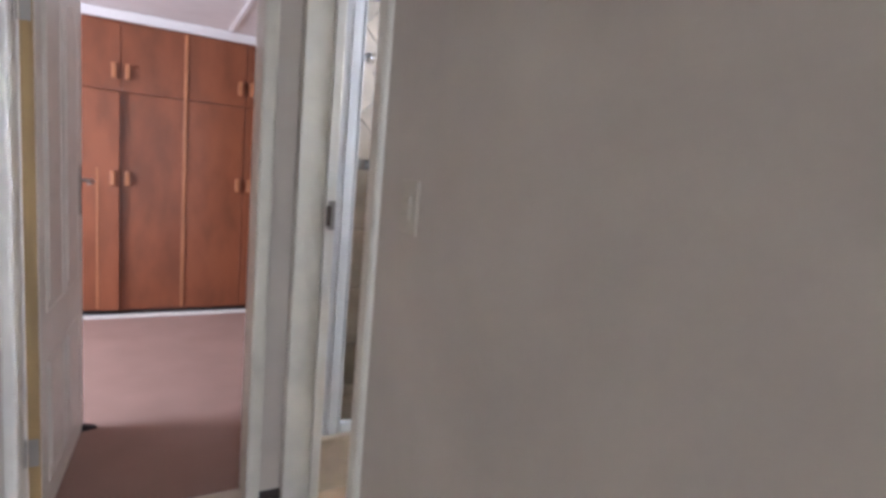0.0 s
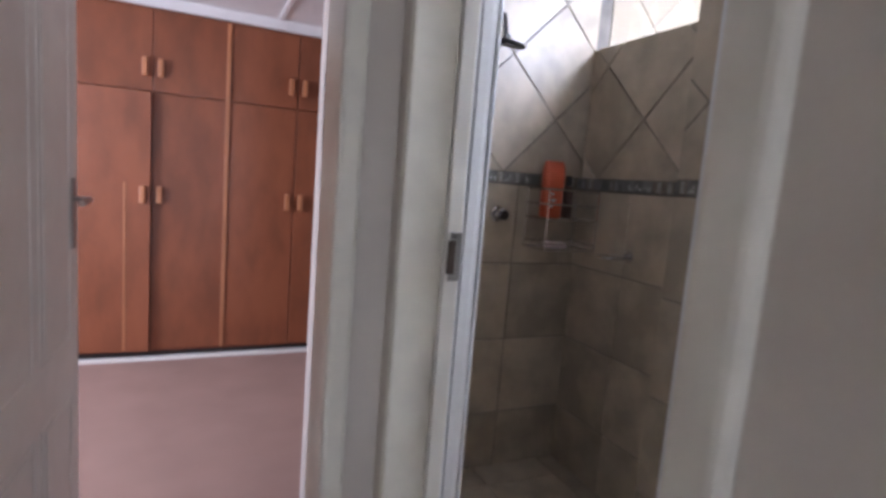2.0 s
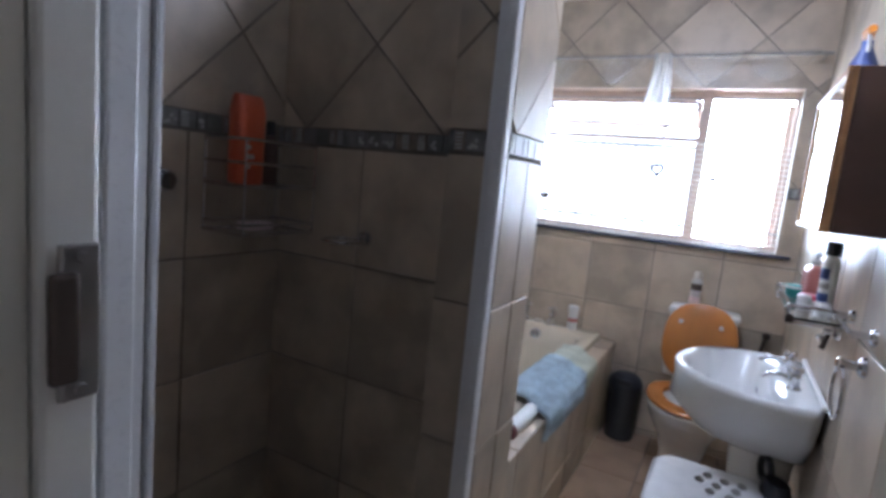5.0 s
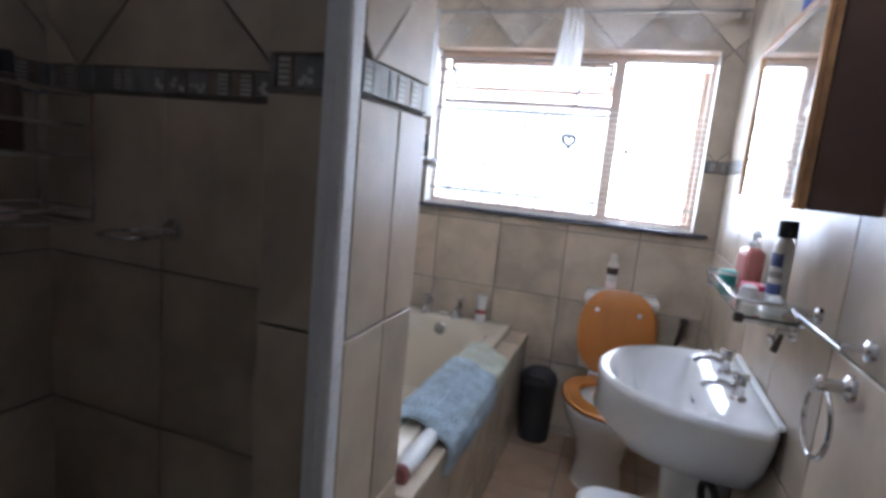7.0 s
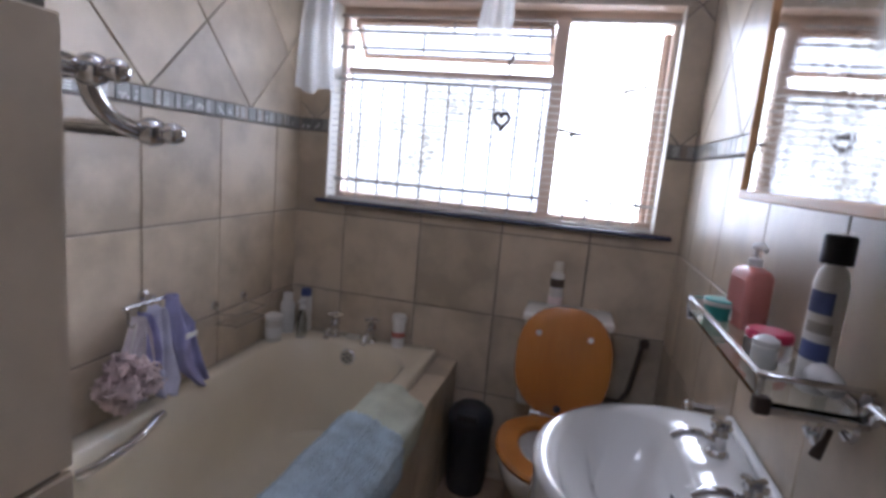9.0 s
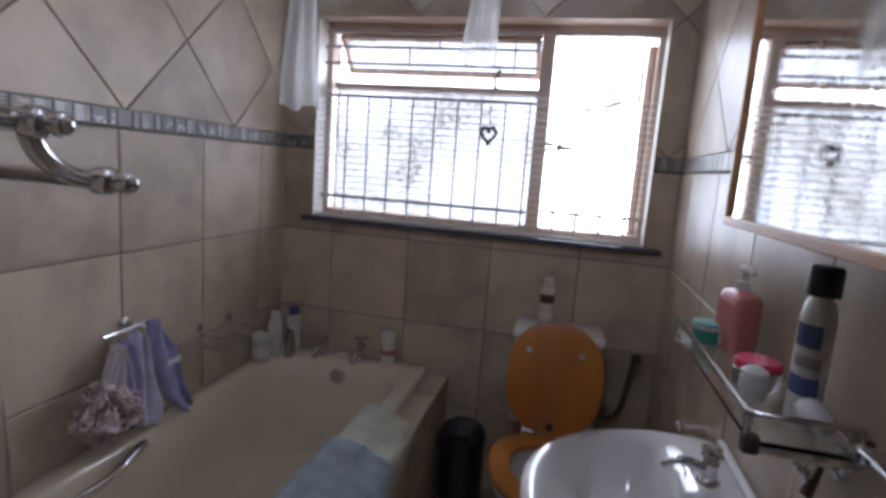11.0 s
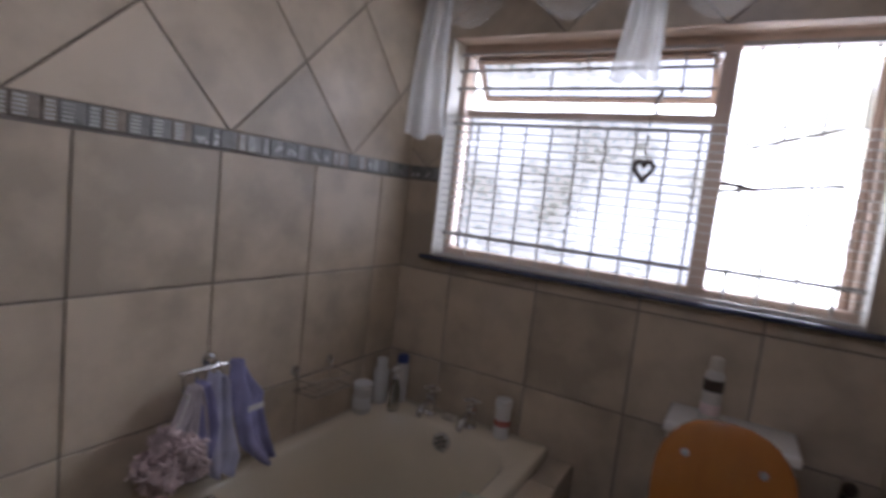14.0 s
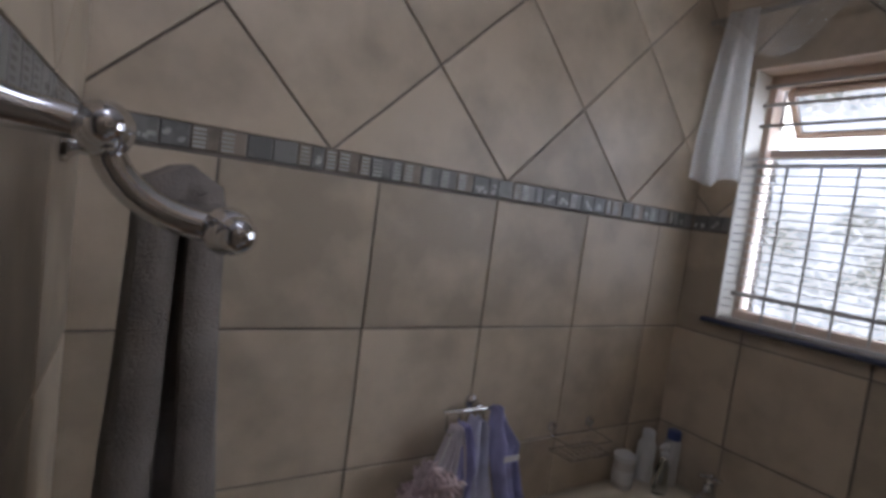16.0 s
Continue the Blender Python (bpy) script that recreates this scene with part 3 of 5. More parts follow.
tagged(part("baseboard", box(0.27, X_HALL, 1.917, 1.9295, 0, 0.055, 0.002), M_DARK), "short dark skirting in the hall corner", "skirting", kind="structure")


# ---- shower ----
def shower_structure():
    k = tagged(new("shower_kerb"), "low tiled kerb in front of the shower", "kerb", kind="structure")
    part("core", box(X_BATH, 1.336, 1.93, 2.03, 0, 0.234), M_GROUT, k)
    lay(squares(0.48, -0.10, 3, 1), [(X_BATH, 1.336, 0, 0.234)], lambda u, v, d: (u, 1.93 - d, v), k, M_TILE)
    lay(squares(0.48, 1.92, 3, 1), [(X_BATH, 1.336, 1.925, 2.035)], lambda u, v, d: (u, v, 0.234 + d), k, M_TILE)
    f = tagged(part("floor_shower", box(X_BATH, X_SHOWER, 2.03, Y_NORTH, 0, 0.112), M_GROUT), kind="structure")
    lay(squares(0.40, 1.90, 4, 3), [(X_BATH + 0.002, X_SHOWER - 0.008, 2.032, Y_NORTH - 0.008)], lambda u, v, d: (u, v, 0.112 + d), f, M_TILE)
    smooth(part("drain", lathe([(0.045, 0.1185), (0.043, 0.121), (0.02, 0.1205)], 20, at=(1.075, 2.375, 0)), M_BRONZE, f, "dark round drain"))
    s = tagged(new("shower_enclosure"), "white powder-coated aluminium shower frame on the kerb", "shower enclosure")
    z0, z1 = 0.241, 2.07
    for x0, y0, y1 in ((0.545, 1.945, 1.985), ):
        part("post", box(x0, x0 + 0.030, y0, y1, z0, z1, 0.003), M_ALU, s)
        part("post_channel", box(x0 + 0.031, x0 + 0.044, y0 + 0.008, y1 - 0.008, z0, z1, 0.002), M_ALU, s)
        part("seal", box(x0 + 0.0445, x0 + 0.048, y0 + 0.014, y1 - 0.014, z0, z1), M_STEEL, s, "grey seal strip")
        part("post", box(x0 + 0.0485, x0 + 0.056, y0 + 0.006, y1 - 0.006, z0, z1, 0.002), M_ALU, s)
        part("wall_profile", box(0.513, x0 - 0.001, 1.95, 1.98, z0, z1, 0.002), M_ALU, s)
    part("post", box(1.302, 1.336, 1.8965, 1.922, 0.001, Z_PART + 0.006, 0.005), M_ALU, s)
    part("post_channel", box(1.318, 1.3365, 1.923, 1.945, z0, Z_PART, 0.002), M_ALU, s)
    part("bottom_rail", box(0.602, 1.336, 1.947, 1.983, z0, z0 + 0.045, 0.004), M_ALU, s)
    part("top_rail", box(0.602, 1.336, 1.947, 1.983, z1 - 0.035, z1, 0.004), M_ALU, s)


def shower_fittings():
    r = tagged(new("overhead_shower"), "round chrome shower rose on a bent wall arm", "shower")
    x, y = 0.893, Y_NORTH
    smooth(part("arm", sweep([(x, y - 0.007, 1.965), (x, y - 0.10, 1.98), (x, y - 0.19, 1.972), (x, y - 0.25, 1.945), (x, y - 0.272, 1.872)], 0.010, 10), M_CHROME, r))
    smooth(part("flange", lathe([(0.03, 0), (0.028, 0.006), (0.014, 0.012)], 20), M_CHROME, r)).matrix_world = pose(x, y - 0.006, 1.965, 90)
    rose = smooth(part("rose", lathe([(0.012, 0.03), (0.018, 0.02), (0.068, 0.008), (0.075, 0), (0.071, -0.006)], 28), M_CHROME, r))
    rose.matrix_world = pose(x, y - 0.275, 1.846, 14)
    n = part("nozzle_plate", lathe([(0.067, -0.0065), (0.065, -0.0085)], 24), M_BLACK, r, "dark nozzle plate")
    n.matrix_world = pose(x, y - 0.275, 1.846, 14)
    k = tagged(new("shower_mixer"), "chrome shower mixer knob on the tiled wall", "tap")
    smooth(part("flange", lathe([(0.036, 0), (0.033, 0.008), (0.018, 0.012)], 24), M_CHROME, k)).matrix_world = pose(1.078, y - 0.006, 1.246, 90)
    smooth(part("knob", lathe([(0.016, 0.012), (0.018, 0.03), (0.026, 0.036), (0.027, 0.055), (0.020, 0.064)], 20), M_CHROME, k)).matrix_world = pose(1.078, y - 0.006, 1.246, 90)
    h = tagged(new("soap_holder"), "small chrome soap holder on the shower wall", "soap holder")
    smooth(part("rose", lathe([(0.022, 0), (0.02, 0.008), (0.008, 0.012)], 18), M_CHROME, h)).matrix_world = pose(X_SHOWER - 0.006, 2.368, 1.125, 0, -90)
    smooth(part("ring", sweep(arc((X_SHOWER - 0.075, 2.398, 1.118), 0.052, 0, 360, 20, "xy")[:-1], 0.004, 8, closed=True), M_CHROME, h))
    smooth(part("stem", sweep([(X_SHOWER - 0.012, 2.368, 1.125), (X_SHOWER - 0.03, 2.378, 1.12)], 0.005, 8), M_CHROME, h))


def wire(points, r=0.0025, closed=False):
    return sweep(points, r, 6, closed=closed)


def caddy():
    c = tagged(new("shower_caddy"), "two-tier chrome wire caddy hung in the shower corner", "shower caddy")
    x0, x1, y0, y1 = 1.215, 1.466, 2.55, 2.706
    for z in (1.12, 1.145, 1.245, 1.305, 1.365):
        smooth(part("wire", wire([(x0, y0, z), (x1, y0, z), (x1, y1, z), (x0, y1, z)], 0.004, True), M_CHROME, c))
    for z in (1.12, 1.245):
        for i in range(7):
            x = x0 + (x1 - x0) * (i + 0.5) / 7
            part("floor_wire", wire([(x, y0, z), (x, y1, z)], 0.0018), M_CHROME, c)
    for x in (x0, x1):
        for y in (y0, y1):
            part("upright", wire([(x, y, 1.12), (x, y, 1.365)], 0.003), M_CHROME, c)
    part("hanger", wire([(x1, y1 - 0.07, 1.365), (x1 + 0.004, y1 - 0.07, 1.40)], 0.003), M_CHROME, c)
    b = tagged(new("shampoo_bottle"), "tall orange plastic bottle standing in the caddy", "bottle", "bottles in the caddy")
    ring = lambda w, d, z: [(1.275 + w * math.copysign(abs(math.cos(a)) ** 0.6, math.cos(a)), 2.62 + d * math.copysign(abs(math.sin(a)) ** 0.6, math.sin(a)), z) for a in [2 * math.pi * k / 20 for k in range(20)]]
    smooth(part("body", loft([ring(0.042, 0.024, 1.249), ring(0.047, 0.028, 1.256), ring(0.048, 0.029, 1.435), ring(0.045, 0.02, 1.468), ring(0.042, 0.012, 1.480)]), M_ORANGE, b))
    for i, z in enumerate((1.29, 1.315, 1.34)):
        part("label_bar", box(1.252, 1.262 + 0.012 * (i % 2), 2.588, 2.5905, z, z + 0.012), M_LABEL, b, "pale print")
    d = tagged(new("shower_gel_bottle"), "dark bottle with black cap in the caddy", "bottle", "bottles in the caddy")
    smooth(part("body", lathe([(0.022, 1.249), (0.024, 1.255), (0.024, 1.36), (0.012, 1.385)], 16, at=(1.365, 2.63, 0)), M_TREAD, d))
    smooth(part("cap", lathe([(0.0125, 1.386), (0.0125, 1.42), (0.01, 1.425)], 14, at=(1.365, 2.63, 0)), M_BLACK, d))
    p = tagged(new("soap_bar"), "reddish soap bar lying in the lower caddy basket", "soap")
    smooth(part("bar", box(1.27, 1.36, 2.59, 2.65, 1.124, 1.146, 0.009, 3), M_PINKPUFF, p))


shower_structure()
shower_fittings()
caddy()


# ---- window ----
def window():
    w = tagged(new("window_1"), "wood-framed window with patterned glass, burglar bars and an open casement", "window", kind="structure")
    fx = 3.46
    y0, y1, z0, z1 = WIN_Y0, WIN_Y1, WIN_Z0, WIN_Z1
    ym0, ym1, zt = 1.652, 1.704, 1.645
    d0, d1 = fx - 0.03, fx + 0.03
    for a, b, c, d in ((y0, y1, z0, z0 + 0.028), (y0, y1, z1 - 0.035, z1), (y0, y0 + 0.02, z0 + 0.0285, z1 - 0.0355), (y1 - 0.02, y1, z0 + 0.0285, z1 - 0.0355)):
        part("window_frame", box(d0, d1, a, b, c, d, 0.003), M_WINFRAME, w)
    part("mullion", box(d0 - 0.01, d1, ym0, ym1, z0 + 0.0285, z1 - 0.0355, 0.004), M_WINFRAME, w)
    part("transom", box(d0 + 0.005, d1 - 0.005, ym1 + 0.001, y1 - 0.031, zt - 0.012, zt + 0.012, 0.003), M_WINFRAME, w)
    p = part("pane", box(fx - 0.002, fx + 0.002, ym1 + 0.002, y1 - 0.032, z0 + 0.03, zt - 0.013), M_OBSCURE, w, "patterned glass pane")
    p.visible_shadow = False
    # top-hung sash, pushed out
    s = part("top_sash", box(-0.012, 0.012, ym1 + 0.006, y1 - 0.036, -0.17, -0.15, 0.002), M_WINFRAME, w, "top-hung sash pushed open")
    m = Matrix.Translation((fx + 0.012, 0, z1 - 0.04)) @ pose(0, 0, 0, 0, -38, 0)
    s.matrix_world = m
    for a, b, c, d in ((ym1 + 0.006, ym1 + 0.026, -0.149, -0.001), (y1 - 0.056, y1 - 0.036, -0.149, -0.001), (ym1 + 0.027, y1 - 0.057, -0.018, 0.0)):
        part("sash_side", box(-0.012, 0.012, a, b, c, d, 0.002), M_WINFRAME, s)
    g = part("pane", box(-0.002, 0.002, ym1 + 0.027, y1 - 0.057, -0.149, -0.019), M_OBSCURE, s)
    g.visible_shadow = False
    # side casement, swung out on the far side
    c = part("casement", box(0.0, 0.022, -0.012, 0.012, -0.38, 0.35, 0.002), M_WINFRAME, w, "side casement swung open")
    c.matrix_world = pose(fx + 0.032, y0 + 0.04, 1.49, 0, 0, -38)
    for q in ((0.335, 0.357, -0.38, 0.35), (0.0225, 0.334, -0.38, -0.358), (0.0225, 0.334, 0.328, 0.35)):
        part("casement_side", box(q[0], q[1], -0.012, 0.012, q[2], q[3], 0.002), M_WINFRAME, c)
    g = part("pane", box(0.0225, 0.334, -0.002, 0.002, -0.357, 0.327), M_OBSCURE, c)
    g.visible_shadow = False
    smooth(part("casement_handle", sweep([(d0 - 0.006, ym0 - 0.004, 1.452), (d0 - 0.02, ym0 - 0.03, 1.45), (d0 - 0.02, ym0 - 0.10, 1.44)], [0.008, 0.006, 0.007], 8), M_BRONZE, w, "dark casement handle"))
    smooth(part("sash_handle", sweep([(d0 - 0.004, 1.865, zt + 0.01), (d0 - 0.02, 1.868, zt + 0.035), (d0 - 0.024, 1.852, zt + 0.075)], [0.010, 0.008, 0.011], 8, flat=0.6), M_BRONZE, w, "dark sash stay handle"))
    # burglar bars
    bx = 3.405
    for i in range(9):
        y = 2.474 - i * 0.0938
        if y > ym1:
            part("burglar_bar", sweep([(bx, y, z0 + 0.004), (bx, y, 1.6)], 0.0042, 6), M_BAR, w)
    for z in (1.183, 1.600):
        part("burglar_bar", box(bx - 0.004, bx + 0.004, ym1 + 0.0, y1 - 0.002, z - 0.006, z + 0.006, 0.001), M_BAR, w)
    for z in (1.728, 1.793, 1.852):
        part("burglar_bar", box(bx - 0.004, bx + 0.004, ym1 + 0.0, y1 - 0.002, z - 0.005, z + 0.005, 0.001), M_BAR, w)
    for y, a, b in ((2.52, 1.715, 1.838), (1.80, 1.715, 1.838), (2.10, 1.79, 1.838), (2.22, 1.715, 1.79)):
        part("burglar_bar", sweep([(bx + 0.009, y, a), (bx + 0.009, y, b)], 0.004, 6), M_BAR, w)
    for z in (1.193, 1.855):
        part("burglar_bar", box(bx - 0.004, bx + 0.004, y0 + 0.002, ym0, z - 0.007, z + 0.007, 0.001), M_BAR, w)
    for i, y in enumerate((1.600, 1.513, 1.422, 1.333)):
        a, b = ((z0 + 0.004, 1.46) if i % 2 == 0 else (z0 + 0.004, 1.40))
        part("burglar_bar", sweep([(bx + 0.008, y, a), (bx + 0.008, y, b)], 0.0062, 6), M_BAR, w)
        part("burglar_bar", sweep([(bx + 0.008, y, 1.56 + 0.02 * i), (bx + 0.008, y, 1.845)], 0.0062, 6), M_BAR, w)
    part("burglar_bar", sweep([(bx + 0.016, ym0, 1.43), (bx + 0.016, 1.35, 1.47)], 0.0065, 6), M_BAR, w)
    part("burglar_bar", sweep([(bx + 0.016, ym0 - 0.06, 1.56), (bx + 0.016, 1.35, 1.63)], 0.0065, 6), M_BAR, w)
    # sill
    part("window_sill", box(3.305, 3.43, y0 - 0.062, y1 + 0.036, z0 - 0.018, z0 - 0.001, 0.006, 3), M_SILL, w, "dark blue-grey tiled sill")
    # painted reveals
    part("reveal", box(X_EAST - 0.005, 3.43, y1 - 0.001, y1 + 0.003, z0, z1), M_WHITE, w)
    part("reveal", box(X_EAST - 0.005, 3.43, y0 - 0.003, y0 + 0.001, z0, z1), M_WHITE, w)
    part("reveal", box(X_EAST - 0.005, 3.43, y0, y1, z1 - 0.002, z1 + 0.002), M_WINFRAME, w)


def blind():
    b = tagged(new("louvre_screen"), "fine white horizontal slat screen across the lower window", "blind")
    bx = 3.352
    n = 20
    for i in range(n):
        z = WIN_Z0 + 0.016 + i * 0.0262
        s = part("slat", box(-0.006, 0.006, WIN_Y0 + 0.004, WIN_Y1 - 0.004, -0.0009, 0.0009), M_WPLASTIC, b)
        s.matrix_world = pose(bx, 0, z, 0, 8, 0)
    for y in (WIN_Y1 - 0.05, 2.05, 1.40):
        part("ladder_cord", sweep([(bx - 0.007, y, WIN_Z0 + 0.002), (bx - 0.007, y, 1.635)], 0.0009, 5), M_WPLASTIC, b)
    part("bottom_rail", box(bx - 0.008, bx + 0.008, WIN_Y0 + 0.003, WIN_Y1 - 0.003, WIN_Z0 + 0.001, WIN_Z0 + 0.01, 0.002), M_WPLASTIC, b)


def heart():
    h = tagged(new("heart_ornament"), "small dark metal heart hanging on a bead string", "ornament")
    y, z, x = 1.866, 1.47, 3.345
    pts = []
    for k in range(36):
        a = 2 * math.pi * k / 36
        pts.append((x, y + 0.0017 * 16 * math.sin(a) ** 3, z + 0.0022 * (13 * math.cos(a) - 5 * math.cos(2 * a) - 2 * math.cos(3 * a) - math.cos(4 * a))))
    smooth(part("heart", sweep(pts, 0.0105, 8, closed=True, flat=0.7), M_BRONZE, h))
    part("string", sweep([(x, y, z + 0.012), (x, y, 1.80)], 0.0012, 5), M_BRONZE, h)
    for k in range(4):
        smooth(part("bead", lathe([(0.001, -0.005), (0.005, -0.002), (0.005, 0.002), (0.001, 0.005)], 8, at=(x, y, z + 0.055 + k * 0.022)), M_BRONZE, h))


def sheet(name, grid, material, parent, label=""):
    bm = bmesh.new()
    rows = [[bm.verts.new(p) for p in row] for row in grid]
    for a, b in zip(rows, rows[1:]):
        for i in range(len(a) - 1):
            bm.faces.new((a[i], a[i + 1], b[i + 1], b[i]))
    return smooth(part(name, bm, material, parent, label), 80)


def valance():
    v = tagged(new("curtain_valance"), "sheer white voile scarf draped over the curtain rod", "curtain")
    x, zr = 3.235, 2.03
    smooth(part("rod", sweep([(x, 1.19, zr), (x, 2.69, zr)], 0.008, 8), M_STEEL, v, "thin metal curtain rod"))
    for y in (1.215, 2.67):
        part("bracket", sweep([(x, y, zr), (X_EAST - 0.006, y, zr)], 0.006, 8), M_STEEL, v)

    def tail(ya, yb, z_low, seed):
        rnd = random.Random(seed)
        ph = rnd.random() * 6
        g = []
        for j in range(15):
            t = j / 14
            row = []
            for i in range(17):
                s = i / 16
                y = ya + (yb - ya) * (0.5 + (s - 0.5) * (0.55 + 0.45 * t)) + 0.01 * math.sin(3 * t + ph)
                row.append((x + 0.014 * math.sin(14 * s + ph) * (0.4 + 0.6 * t) - 0.012, y, zr + 0.012 + (z_low + 0.012 * math.sin(9 * s + ph) - zr) * t))
            g.append(row)
        sheet("tail", g, M_SHEER, v)

    def swag(ya, yb, drop, seed):
        rnd = random.Random(seed)
        ph = rnd.random() * 6
        g = []
        for j in range(13):
            t = j / 12
            row = []
            for i in range(25):
                s = i / 24
                sag = 4 * s * (1 - s)
                row.append((x - 0.02 - 0.025 * math.sin(t * 3) * sag + 0.006 * math.sin(26 * t + 3 * s + ph), ya + (yb - ya) * s, zr + 0.018 - (0.03 + drop * t) * (0.25 + 0.75 * sag ** (0.6 + t)) * (0.15 + 0.85 * t)))
            g.append(row)
        sheet("swag", g, M_SHEER_THIN, v)

    tail(2.50, 2.68, 1.51, 2)
    tail(1.835, 1.975, 1.70, 5)
    swag(2.62, 2.28, 0.14, 3)
    swag(2.30, 1.93, 0.13, 4)
    swag(1.90, 1.52, 0.15, 6)
    swag(1.55, 1.24, 0.12, 7)
    b = tagged(new("wall_hook"), "small chrome hook on the tiles by the window", "hook")
    smooth(part("rose", lathe([(0.013, 0), (0.012, 0.006), (0.006, 0.02), (0.010, 0.028), (0.004, 0.034)], 14), M_CHROME, b)).matrix_world = pose(X_EAST - 0.006, 2.685, 1.70, 0, -90)


window()
blind()
heart()
valance()


# ---- bath ----
def rounded(x0, x1, y0, y1, r, z, n=8):
    out = []
    for cx, cy, a0 in ((x1 - r, y1 - r, 0), (x0 + r, y1 - r, 90), (x0 + r, y0 + r, 180), (x1 - r, y0 + r, 270)):
        for k in range(n):
            a = radians(a0 + 90 * k / (n - 1))
            out.append((cx + r * math.cos(a), cy + r * math.sin(a), z))
    return out


def bath():
    b = tagged(new("bath"), "cream acrylic bath built in along the tiled wall", "bath")
    x0, x1, y0, y1, z = X_TUB + 0.034, X_EAST - 0.008, 2.034, Y_NORTH - 0.008, 0.526
    rings = [rounded(x0, x1, y0, y1, 0.02, z - 0.035), rounded(x0, x1, y0, y1, 0.02, z - 0.006), rounded(x0 + 0.006, x1 - 0.006, y0 + 0.006, y1 - 0.006, 0.02, z),
             rounded(x0 + 0.07, x1 - 0.10, y0 + 0.055, y1 - 0.055, 0.16, z + 0.001), rounded(x0 + 0.085, x1 - 0.115, y0 + 0.07, y1 - 0.07, 0.17, z - 0.01),
             rounded(x0 + 0.115, x1 - 0.135, y0 + 0.085, y1 - 0.085, 0.18, z - 0.12), rounded(x0 + 0.20, x1 - 0.155, y0 + 0.11, y1 - 0.11, 0.17, z - 0.30),
             rounded(x0 + 0.26, x1 - 0.17, y0 + 0.14, y1 - 0.14, 0.15, z - 0.375), rounded(x0 + 0.36, x1 - 0.21, y0 + 0.19, y1 - 0.19, 0.12, z - 0.385)]
    smooth(part("tub", loft(rings, caps=(False, True)), M_BATH, b), 60)
    o = part("overflow", lathe([(0.034, 0), (0.033, 0.005), (0.028, 0.008)], 22), M_CHROME, b, "round chrome overflow")
    o.matrix_world = pose(3.206, 2.378, 0.470, 0, -80)
    for k in range(7):
        a = 2 * math.pi * k / 6
        h = part("overflow_hole", lathe([(0.006, 0), (0.006, 0.0006)], 10), M_BLACK, o)
        h.matrix_parent_inverse = Matrix()
        h.matrix_basis = pose(0.017 * math.cos(a) * (k < 6), 0.017 * math.sin(a) * (k < 6), 0.0082)
    d = part("drain", lathe([(0.035, 0), (0.033, 0.004), (0.02, 0.003)], 22, at=(3.05, 2.40, 0.1415)), M_BRONZE, b, "dark waste outlet")
    # grab handle on the wall side
    g = [(2.205, 2.625, 0.475), (2.225, 2.59, 0.495), (2.30, 2.57, 0.515), (2.38, 2.575, 0.53), (2.445, 2.60, 0.525), (2.46, 2.635, 0.50)]
    smooth(part("grab_handle", sweep(g, [0.014, 0.012, 0.011, 0.011, 0.012, 0.014], 10), M_CHROME, b, "chrome grab handle"))
    e = tagged(new("bath_surround"), "beige tiled bath panel with a narrow tiled ledge", "bath surround", kind="structure")
    part("core", box(X_TUB + 0.007, X_EAST - 0.001, 1.952, 2.032, 0, 0.487), M_GROUT, e)
    lay(squares(X_TUB - 0.10, 0.487 - 2 * TILE, 7, 2), [(X_TUB + 0.007, X_EAST - 0.007, 0, 0.486)], lambda u, v, d: (u, 1.952 - d, v), e, M_TILE)
    lay(squares(X_TUB - 0.10, 1.93, 7, 1), [(X_TUB + 0.007, X_EAST - 0.007, 1.946, 2.033)], lambda u, v, d: (u, v, 0.487 + d), e, M_TILE)


def bath_tap(x, y, label):
    t = thing("bath_tap", x, y, 0.526, label, "tap", "bath taps")
    smooth(part("body", lathe([(0.024, 0), (0.022, 0.006), (0.015, 0.012), (0.014, 0.05), (0.019, 0.056), (0.017, 0.075), (0.008, 0.082)], 18), M_CHROME, t))
    smooth(part("spout", sweep([(0.0, 0, 0.045), (-0.04, 0, 0.05), (-0.075, 0, 0.036), (-0.085, 0, 0.012)], [0.013, 0.012, 0.012, 0.011], 10), M_CHROME, t))
    for a in (20, 110):
        c, s = 0.03 * math.cos(radians(a)), 0.03 * math.sin(radians(a))
        smooth(part("cross_handle", sweep([(-c, -s, 0.094), (0, 0, 0.098), (c, s, 0.094)], [0.007, 0.006, 0.007], 8), M_CHROME, t))
    smooth(part("knob", lathe([(0.010, 0.082), (0.012, 0.10), (0.006, 0.108)], 12), M_CHROME, t))


def bottle(name, x, y, z, prof, mat_body, label, cap=None, cap_mat=None, bands=(), group="", sides=20, sx=1.0, sy=1.0, rz=0):
    """A bottle: turned body, cap, and label bands (z0, z1, radius, material)."""
    b = thing(name, x, y, z, label, "bottle", group, rz)
    smooth(part("body", lathe(prof, sides, sx, sy), mat_body, b))
    if cap:
        smooth(part("cap", lathe(cap, 16), cap_mat, b))
    for a, c, r, m in bands:
        smooth(part("label", lathe([(r, a), (r + 0.0008, a + 0.0005), (r + 0.0008, c - 0.0005), (r, c)], sides, sx, sy), m, b))
    return b


